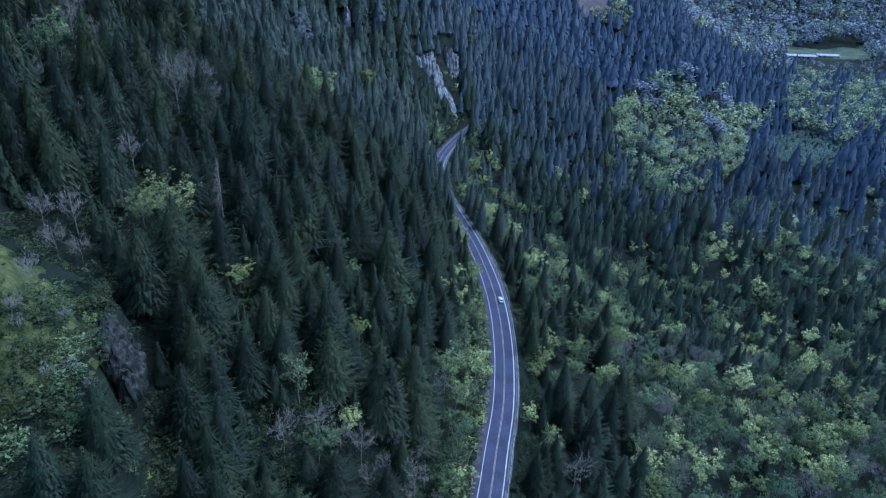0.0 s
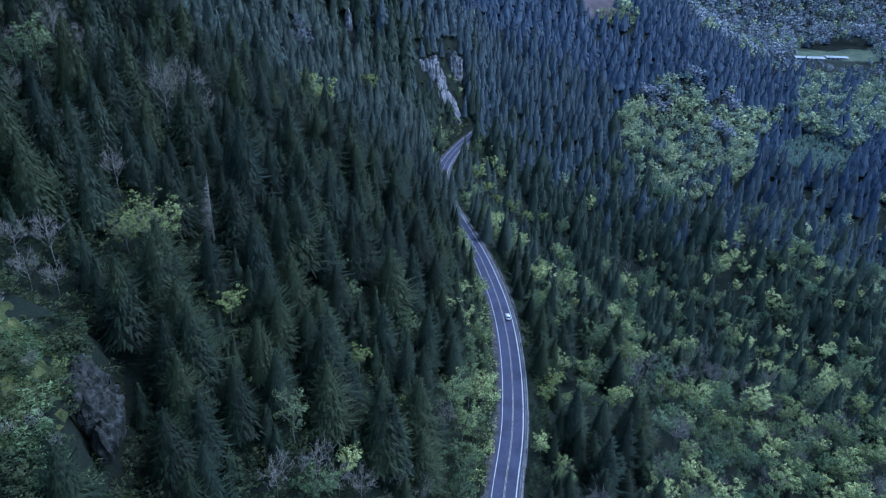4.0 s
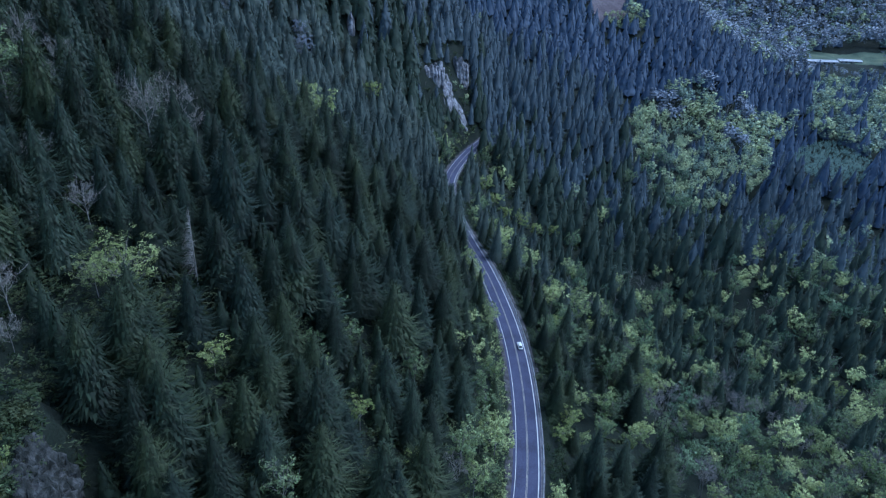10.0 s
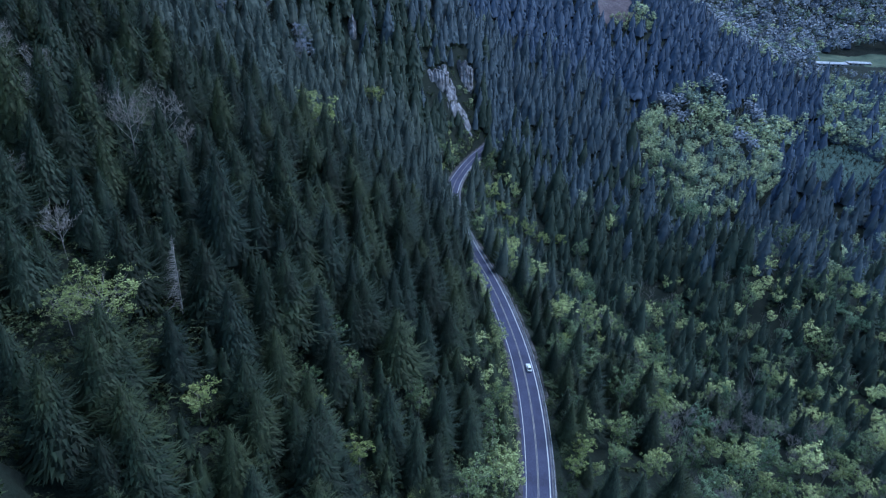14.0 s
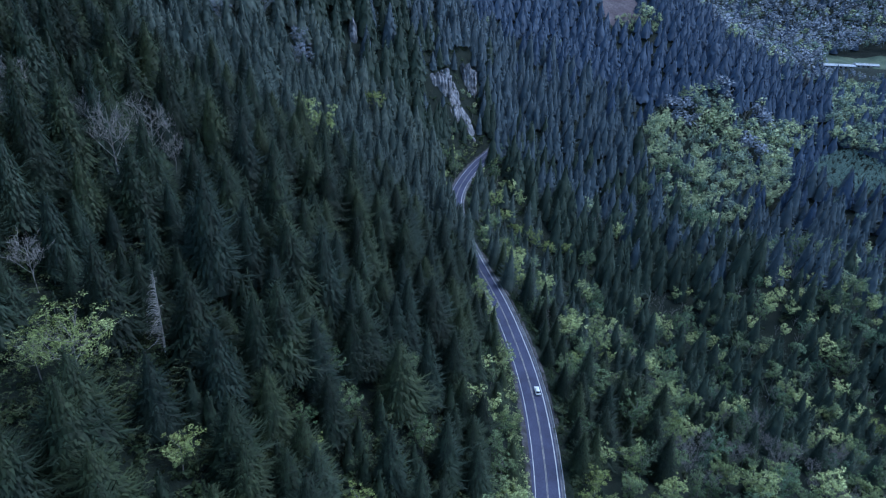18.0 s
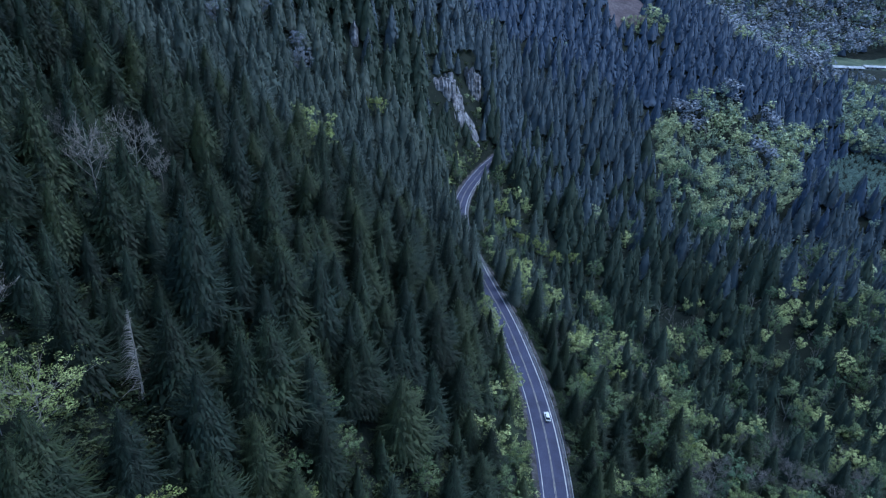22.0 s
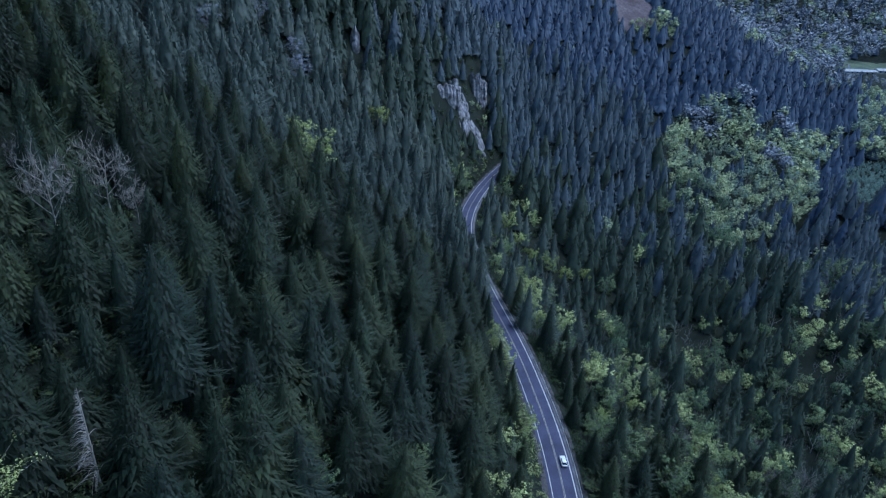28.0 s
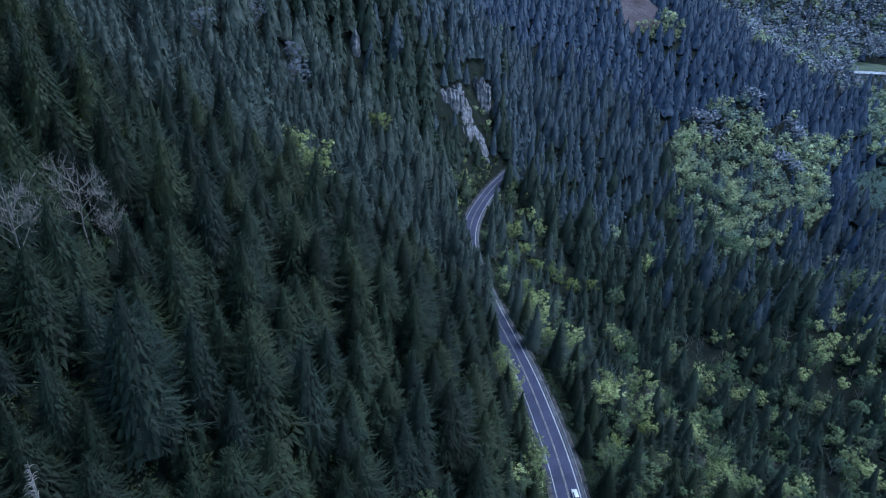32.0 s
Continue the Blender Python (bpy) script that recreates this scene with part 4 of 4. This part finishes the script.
# single trees that stand out from the woods: kind, place and size
MARKED = (("bare", -31, 114, 1.0), ("bare", -24, 120, 1.1), ("bare", -19, 121, 1.0), ("bare", -14, 122, 1.0), ("bare", -6, 131, 0.9), ("bare", 0, 134, 0.8),
          ("bare", -81, 128, 0.9), ("bare", -80, 136, 1.0), ("bare", -85, 132, 0.9), ("bare", -77, 130, 0.8), ("round", -64.5, 149.5, 1.22), ("round", -70.5, 148.5, 0.75), ("bare", -112, 186, 1.2), ("alder", -105, 178, 1.0), ("alder", -107, 190, 1.1), ("bare", -103, 170, 1.0), ("alder", -110, 197, 1.0), ("maple", -47, 144, 0.8), ("maple", -18, 154, 0.7),
          ("maple", -5, 155, 0.75), ("maple", -66, 338, 1.6), ("maple", -55, 319, 1.6), ("maple", -46, 447, 1.6), ("maple", 34, 377, 1.3), ("maple", 40, 386, 1.2), ("maple", 30, 366, 1.1), ("maple", 47, 207, 0.9),
          ("alder", -31, 165, 0.7), ("alder", 2, 470, 0.9), ("alder", -6, 478, 0.9), ("bare", -78, 164, 1.0), ("bare", -108, 202, 1.4), ("bare", -101, 195, 1.2), ("bare", -97, 188, 1.2), ("bare", -104, 210, 1.2),
          ("bare", -91, 214, 1.0), ("bare", -12, 117, 0.9), ("bare", -2, 119, 0.9), ("bare", 5, 122, 0.8), ("budding", -88, 440, 1.6), ("bare", -86, 96, 0.8), ("bare", -72, 104, 0.7), ("bare", -92, 84, 0.8),
          ("alder", -88, 70, 0.6), ("bare", -68, 93, 0.5), ("bare", -66, 90, 0.4), ("maple", -59, 103, 0.35), ("maple", -61, 101, 0.3), ("bare", -58, 88, 0.4), ("bare", -55, 87, 0.35), ("bare", -60, 85, 0.4),
          ("maple", -51, 90, 0.4), ("bare", -63, 97, 0.4), ("dead", -55.6, 162.5, 0.95), ("alder", -28, 180, 0.8), ("alder", -23, 175, 0.7), ("maple", -28, 161, 0.6), ("alder", -8, 181, 0.8), ("alder", -6, 180, 0.7),
          ("maple", 30, 445, 1.2), ("maple", 37, 443, 1.2), ("maple", 45, 436, 1.2), ("maple", 55, 433, 1.2), ("maple", 66, 434, 1.2), ("maple", 79, 442, 1.2), ("alder", 92, 435, 1.2), ("maple", 33, 396, 1.2),
          ("maple", 34, 354, 1.2), ("maple", 37, 338, 1.2), ("maple", 33, 347, 1.2), ("alder", 28, 420, 1.0), ("alder", 42, 420, 1.1), ("alder", 5, 473, 0.9), ("alder", -8, 433, 1.0), ("maple", 51, 278, 1.1),
          ("alder", 56, 268, 1.2), ("maple", 77, 312, 1.1), ("alder", 48, 270, 1.0), ("alder", 36, 521, 1.0), ("alder", 49, 508, 1.0), ("budding", -118, 400, 1.6), ("budding", -107, 445, 1.7), ("bare", -80, 204, 1.6),
          ("bare", -79, 222, 1.6), ("bare", -76, 226, 1.1), ("budding", -86, 428, 1.6), ("budding", -83, 424, 1.5), ("alder", -9, 203, 0.8), ("alder", 15, 235, 0.7), ("maple", 79, 223, 1.0), ("alder", 46, 227, 0.9), ("maple", 93, 268, 1.1), ("maple", 42, 197, 0.8), ("maple", 207, 304, 1.3), ("maple", 198, 248, 1.2), ("alder", 49, 261, 1.2), ("bare", -89, 170, 1.1), ("alder", -102, 183, 1.0))
for kind, mx, my, _ in MARKED:
    drop |= (tx - mx) ** 2 + (ty - my) ** 2 < (14 if kind in ("bare", "dead") else 26 if kind == "maple" else 40 if kind in ("round", "budding") else 11)
share = np.where(row, 1, share)
share = np.where(low, .5, share)
share = np.where(ellipse(tx, ty, 215, 858, 24, 14) < 1, 0, share)
drop |= (ellipse(tx, ty, -79, 121, 15, 12) < 1)
keep = ~drop | row
tx, ty, td, dr, share, patchy, row, low, young = (v[keep] for v in (tx, ty, td, dr, share, patchy, row, low, young))

n = len(tx)
conifer = rng.random(n) < share
slim_kind = conifer & (rng.random(n) < .32 + .2 * patchy)
turn = rng.uniform(0, 6.28, n)
size = np.clip(rng.normal(1.0, .19, n), .5, 1.35) * (1 + .12 * ripple(tx, ty, 45, 30))
size = np.where(~conifer, np.clip(rng.normal(1.0, .2, n), .6, 1.5), size)
size *= np.where(conifer, np.where((dr > 24) | (td > 560), np.where((ty > 300) & (ty < 620), 1.12, 1.05), np.where(td < 330, 1.0, 1.1)), np.where((dr > 24) | (td > 560), 1.38, 1.1))
size = np.where(~conifer & (np.abs(dr) < 21) & (ty < 520), size * np.where(dr < 0, .95, .8), size)
size = np.where(conifer & (np.abs(dr) < 20) & ((ty < 295) | ((ty > 430) & (ty < 505))), size * .78, size)
size = np.where(low, size * .5, size)
size = np.where(young & conifer, size * .52, size)
open_slope = ellipse(tx, ty, 200, 854, 46, 66) < 1
size = np.where(open_slope & conifer, size * .7, size)
front = (dr > 14) & (dr < 100) & (ty > 325) & (ty < 438)
size = np.where(front & conifer, size * .62, size)
size = np.where((dr > 60) & (ty < 420) & conifer, size * .78, size)
size = np.where((dr > 46) & (ty < 420) & ~conifer, size * .84, size)
size = np.where(inside(tx, ty, GROVE) & conifer, size * np.where(dark_core[keep], .85, .62), size)
size = np.where(inside(tx, ty, SCRUB), rng.uniform(.5, .75, n), size)
size = np.where(ellipse(tx, ty, 560, 920, 80, 75) < 1, size * .45, size)
size = np.where(row, rng.uniform(1.25, 1.5, n), size)
slim = np.where(conifer, rng.uniform(.88, 1.14, n), rng.uniform(.75, 1.05, n))
slim = np.where(conifer & (np.abs(dr) > 20), slim * np.where(dr > 0, 1.05, 1.13), slim)
size = np.where(conifer & (td > 420), size * .92, size)
size = np.where(~conifer & (ty > 900), size * 1.45, size)
slim = np.where(conifer & (np.abs(dr) < 16) & (ty < 560), slim * .85, slim)
pick = rng.integers(0, 600, n)
tone = rng.random(n) + .25 * ripple(tx, ty, 22, 40)
valley = (dr > 60) | (ty > 470)
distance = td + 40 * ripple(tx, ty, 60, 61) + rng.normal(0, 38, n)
# past these distances firs take the needle colours with haze painted in
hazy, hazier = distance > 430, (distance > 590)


def grown(name, shapes, leaves, wood, at, label, category, group, leafless=False):
    """Trees that stand as things of their own: built once for each shape, then copied."""
    first = {}
    for i in at:
        k = int(pick[i] % len(shapes))
        m = Matrix.Translation((tx[i], ty[i], float(ground_z(tx[i], ty[i])) - .3)) @ pose(0, 0, 0, 0, 0, math.degrees(turn[i])) @ Matrix.Diagonal((size[i] * slim[i], size[i] * slim[i], size[i], 1))
        if k in first:
            copy_thing(first[k], m).matrix_basis = m
            continue
        tree = tagged(new(name, None), label, category, group)
        if leafless:
            part("crown", mesh_of("crown", shapes[k][0], wood), wood, tree, "leafless pale branches")
            part("trunk", mesh_of("trunk", shapes[k][1], wood), wood, tree)
        else:
            part("crown", mesh_of("crown", shapes[k][0], leaves), leaves, tree)
            part("trunk", mesh_of("trunk", shapes[k][1], wood), wood, tree)
        first[k] = tree
        tree.matrix_basis = m
    return first


def nearest(mask, count):
    i = np.flatnonzero(mask)
    return i[np.argsort(td[i])][:count]


used = np.zeros(n, bool)
more = {k: [m for m in MARKED if m[0] == k] for k in ("maple", "round", "budding", "alder", "bare", "dead")}


def with_marked(kind, at):
    """Adds the marked trees of a kind to the lists and returns all their numbers."""
    global tx, ty, turn, size, slim, pick
    first = len(tx)
    rows = more[kind]
    tx, ty = np.append(tx, [m[1] for m in rows]), np.append(ty, [m[2] for m in rows])
    size, turn = np.append(size, [m[3] for m in rows]), np.append(turn, rng.uniform(0, 6.28 * (kind != "dead"), len(rows)))
    slim, pick = np.append(slim, [1.0] * len(rows)), np.append(pick, rng.integers(0, 600, len(rows)))
    return list(at) + list(range(first, len(tx)))


def near_trees(name, shapes, leaves, wood, mask, count, label, category, group, leafless=False):
    at = nearest(mask & ~used, count)
    used[at] = True
    kind = name.split("_")[0]
    at = with_marked(kind, at) if kind in more else at
    grown(name, shapes, leaves, wood, at, label, category, group, leafless)


bare_kind = ~conifer & (tone < np.where((dr > 20) & (ty < 420), .25, .14))
yellow = ~conifer & ((tone > np.where((dr > 46) & (ty < 420), .74, .72)) | (ellipse(tx, ty, 215, 858, 24, 14) < 1) | (inside(tx, ty, GROVE) & (tone > .48)))
clearing = inside(tx, ty, SCRUB)
ghost = ~conifer & (np.min([ellipse(tx, ty, *e) for e in ((228, 699, 14, 18), (316, 723, 13, 14), (290, 668, 10, 16), (389, 800, 10, 22), (285, 738, 20, 10))], 0) < 1)
yellow &= ~ghost
teal = ~conifer & ~ghost & (((tone > .14) & (tone < .42) & (dr > 60)) | clearing)
bare_kind &= ~clearing
yellow &= ~clearing
bare_kind = (bare_kind | (~conifer & (tone < .45) & (ellipse(tx, ty, -15, 120, 23, 10) < 1))) & ~ghost
yellow &= ~bare_kind
teal &= ~bare_kind
grey = ~conifer & ~bare_kind & ~yellow & ~teal & ~ghost
near_trees("fir_tree", fir_near, FIR, BARK, conifer & ~slim_kind & ~young, 390, "tall dark green fir tree on the steep slope", "tree", "fir trees")
near_trees("spruce_tree", spruce_near, SPRUCE, BARK, slim_kind & ~young, 220, "slender blue-green spruce tree on the steep slope", "tree", "spruce trees")
near_trees("maple_tree", leafy_near, SPRING, PALE_BARK, np.zeros(n, bool), 0, "bright yellow-green maple tree in fresh leaf", "tree", "bright maple trees")
near_trees("round_maple_tree", round_maple, SPRING, PALE_BARK, np.zeros(n, bool), 0, "round-crowned yellow-green maple tree in dense fresh leaf", "tree", "bright maple trees")
near_trees("field_maple_tree", leafy_near, MAPLE, PALE_BARK, yellow, 150, "yellow-green maple tree in thin spring leaf", "tree", "maple trees")
near_trees("alder_tree", leafy_near + sparse_near, ALDER, PALE_BARK, grey, 290, "grey-green alder tree in thin leaf", "tree", "alder trees")
near_trees("willow_tree", sparse_near + leafy_near, WILLOW, PALE_BARK, teal, 150, "blue-green willow tree with pale stems", "tree", "willow trees")
near_trees("budding_tree", sparse_near, HAZE_TWIGS, PALE_BARK, np.zeros(n, bool), 0, "budding tree with dense pale grey twigs tinted blue for haze", "tree", "budding trees")
near_trees("bare_tree", bare_near, None, PALE_BARK, bare_kind, 90, "leafless tree with pale grey branches", "tree", "bare trees", True)
near_trees("dead_fir", dead_near, None, PALE_BARK, np.zeros(n, bool), 0, "dead standing fir with pale trunk and bare boughs", "tree", "dead firs", True)


def woods(name, shapes, material, mask, label, wood=None):
    i = np.flatnonzero(mask & ~used)
    if not len(i):
        return
    used[i] = True
    tris = stand(shapes, tx[i], ty[i], size[i], turn[i], slim[i], pick[i])
    tagged(new(name, mesh_of(name, tris, material)), label, "woods", kind="stuff")


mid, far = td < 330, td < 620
woods("young_fir_woods", fir_young, FIR, young & conifer & (td[:n] < 230), "young dark firs between the taller ones")
# greyed: far enough off for the lightest painted haze
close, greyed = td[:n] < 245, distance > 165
woods("fir_woods", fir_fringe, FIR, conifer & close & ~valley & ~greyed, "dense dark fir wood on the slope")
woods("slope_fir_woods", fir_fringe, HAZE_SLOPE_FIR, conifer & close & ~valley & ~hazy, "dense fir wood on the slope, needles paled for light haze")
woods("fir_woods", fir_mid, FIR, conifer & mid & ~valley & ~greyed, "dense dark fir wood higher on the slope")
woods("slope_fir_woods", fir_mid, HAZE_SLOPE_FIR, conifer & mid & ~valley & ~hazy, "dense fir wood higher on the slope, needles paled for light haze")
woods("valley_fir_woods", fir_broad, DEEP_FIR, conifer & mid & ~hazy, "dark firs on the valley side")
woods("slope_fir_woods", fir_mid, HAZE_MID_FIR, conifer & mid, "dense fir wood on the slope, needles tinted blue for haze")
woods("slope_fir_woods", fir_far, HAZE_SLOPE_FIR, conifer & far & ~valley & ~hazy, "dense fir wood higher up the slope")
woods("valley_fir_woods", fir_broad_far, DEEP_FIR, conifer & far & ~hazy, "dense dark fir wood across the valley")
woods("valley_fir_woods", fir_broad_far, HAZE_MID_FIR, conifer & far & ~hazier, "dense fir wood along the valley, needles tinted blue for haze")
woods("far_fir_woods", fir_broad_far, HAZE_BLUE_FIR, conifer & far, "dense fir wood across the valley, needles tinted blue for haze")
woods("far_fir_woods", fir_tiny, HAZE_BLUE_FIR, conifer, "distant dark fir wood on the hillside, needles tinted blue for haze")

woods("hill_maple_woods", leafy_far, HAZE_MAPLE, yellow & far & (td[:n] > 400), "spring-green broad-leaved grove across the valley, leaf colour paled for haze")
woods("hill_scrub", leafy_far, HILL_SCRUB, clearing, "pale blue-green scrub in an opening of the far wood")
woods("hill_alder_woods", leafy_far, HAZE_ALDER, (grey | teal) & far & (td[:n] > 400), "grey-green broad-leaved grove across the valley, leaf colour paled for haze")
woods("maple_woods", leafy_far, MAPLE, yellow & far, "yellow-green broad-leaved trees in the valley")
woods("alder_woods", leafy_far, ALDER, grey & far, "grey-green broad-leaved wood in the valley")
woods("willow_woods", leafy_far, WILLOW, teal & far, "blue-green broad-leaved trees in the valley")
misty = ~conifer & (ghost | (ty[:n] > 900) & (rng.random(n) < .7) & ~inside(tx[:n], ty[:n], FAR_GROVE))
woods("far_bare_woods", leafy_tiny, HAZE_TWIGS, misty, "distant leafless woods, grey twigs tinted blue for haze")
woods("bare_woods", bare_far, PALE_BARK, bare_kind, "leafless pale-stemmed trees among the woods")
woods("far_maple_woods", leafy_tiny, HAZE_MAPLE, yellow, "distant yellow-green trees")
woods("far_alder_woods", leafy_tiny, HAZE_ALDER, grey | teal, "distant grey-green trees")


def undergrowth():
    """Low scrub between the trees and along the road."""
    u = rng.uniform(-150, 300, 4200)
    v = rng.uniform(60, 480, 4200)
    u, v = np.append(u, rng.uniform(-40, 60, 1200)), np.append(v, rng.uniform(420, 620, 1200))
    d = u - road_x(v)
    k = (np.abs(d) > 6.5) & (np.abs(u) < 30 + .74 * v) & ((np.abs(d) < 26) | (rng.random(len(u)) < np.where((d < 0) & (v < 300), .95, .5)))
    u, v = u[k], v[k]
    m = len(u)
    tris = stand(scrub, u, v, rng.uniform(.5, 1.5, m), rng.uniform(0, 6.28, m), rng.uniform(.8, 1.3, m), rng.integers(0, 99, m), .2)
    tagged(new("undergrowth", mesh_of("undergrowth", tris, SHRUB)), "low leafy scrub under the trees and along the road", "undergrowth", kind="stuff")
    u, v = rng.uniform(-90, 20, 1700), rng.uniform(92, 200, 1700)
    k = (u < road_x(v) - 8) & ((u > -62) | (v > 118))
    u, v = u[k], v[k]
    m = len(u)
    tris = stand(bushes[:2], u, v, rng.uniform(.8, 2.0, m), rng.uniform(0, 6.28, m), rng.uniform(.9, 1.4, m), rng.integers(0, 99, m), .2)
    tagged(new("slope_shrubs", mesh_of("slope_shrubs", tris, SHRUB)), "dark leafy shrubs in the gaps of the fir wood", "shrubs", kind="stuff")
    v = np.append(rng.uniform(105, 305, 520), rng.uniform(420, 540, 130))
    u = road_x(v) - rng.uniform(6.3, 12.5, len(v))
    m = len(v)
    tris = stand(bushes, u, v, rng.uniform(.5, 1.5, m), rng.uniform(0, 6.28, m), rng.uniform(.8, 1.3, m), rng.integers(0, 99, m), .2)
    tagged(new("roadside_shrubs", mesh_of("roadside_shrubs", tris[:len(tris) // 2], MAPLE)), "pale yellow-green shrubs on the bank beside the road", "shrubs", kind="stuff")
    tagged(new("roadside_shrubs", mesh_of("roadside_shrubs", tris[len(tris) // 2:], SHRUB)), "dark green shrubs on the bank beside the road", "shrubs", kind="stuff")
    v = rng.uniform(105, 420, 420)
    u = road_x(v) + rng.uniform(6.8, 12.5, len(v))
    m = len(v)
    tris = stand(bushes, u, v, rng.uniform(.6, 1.6, m), rng.uniform(0, 6.28, m), rng.uniform(.8, 1.3, m), rng.integers(0, 99, m), .2)
    tagged(new("roadside_shrubs", mesh_of("roadside_shrubs", tris, SHRUB)), "dark green shrubs below the road edge", "shrubs", kind="stuff")


undergrowth()


def knoll_dressing():
    """Ferns, brambles and mossy stones over the rocky knoll."""
    u, v = np.append(rng.uniform(-108, -44, 1500), rng.uniform(-72, -52, 500)), np.append(rng.uniform(46, 124, 1500), rng.uniform(70, 120, 500))
    k = (ripple(u, v, 7, 51) + .6 * ripple(u, v, 3, 52) > -.2) & (u + .4 * (v - 112) < np.where(v > 100, -64, -55))
    u, v = u[k], v[k]
    m = len(u)
    for keep_it, leaves, label in ((ripple(u, v, 5, 53) < .5, SHRUB, "dark brambles and ferns over the mossy knoll"), (ripple(u, v, 5, 53) >= .5, ALDER, "low grey-green scrub on the mossy knoll")):
        j = int(keep_it.sum())
        tris = stand(bushes, u[keep_it], v[keep_it], rng.uniform(.6, 1.8, j), rng.uniform(0, 6.28, j), rng.uniform(.8, 1.4, j), rng.integers(0, 99, j), .3)
        tagged(new("undergrowth", mesh_of("undergrowth", tris, leaves)), label, "undergrowth", kind="stuff")
    for i in range(14):
        x, y = rng.uniform(-98, -66), rng.uniform(58, 112)
        bm = bmesh.new()
        bmesh.ops.create_icosphere(bm, subdivisions=3, radius=1)
        r = rng.uniform(.8, 2.6)
        seed = rng.uniform(0, 99)
        for w in bm.verts:
            p = w.co * 1.1 + Vector((seed, 0, 0))
            w.co *= 1 + .35 * noise.noise(p) + .16 * noise.noise(p * 2.7)
            w.co.z *= .65
        stone = new("boulder", from_bm("boulder", bm, MOSS))
        stone.matrix_world = Matrix.Translation((x, y, float(ground_z(x, y)) + .1)) @ pose(0, 0, 0, rng.uniform(-20, 20), rng.uniform(-20, 20), rng.uniform(0, 360)) @ Matrix.Diagonal((r * rng.uniform(.8, 1.3), r, r, 1))
        tagged(stone, "mossy basalt boulder on the knoll", "boulder", "knoll boulders")


knoll_dressing()


def slide_bushes():
    """Pale bushes along the lower edge of the far earth slide."""
    a, f = rng.uniform(0, 6.28, 150), np.sqrt(rng.random(150))
    u, v = 213 + 27 * f * np.cos(a), 850 + 17 * f * np.sin(a)
    tris = stand(leafy_far, u, v, rng.uniform(.3, .6, 150), rng.uniform(0, 6.28, 150), rng.uniform(.9, 1.4, 150), rng.integers(0, 99, 150), .3)
    tagged(new("slide_bushes", mesh_of("slide_bushes", tris, HAZE_MAPLE)), "pale yellow-green bushes below the bare earth slide", "bushes", kind="stuff")


slide_bushes()
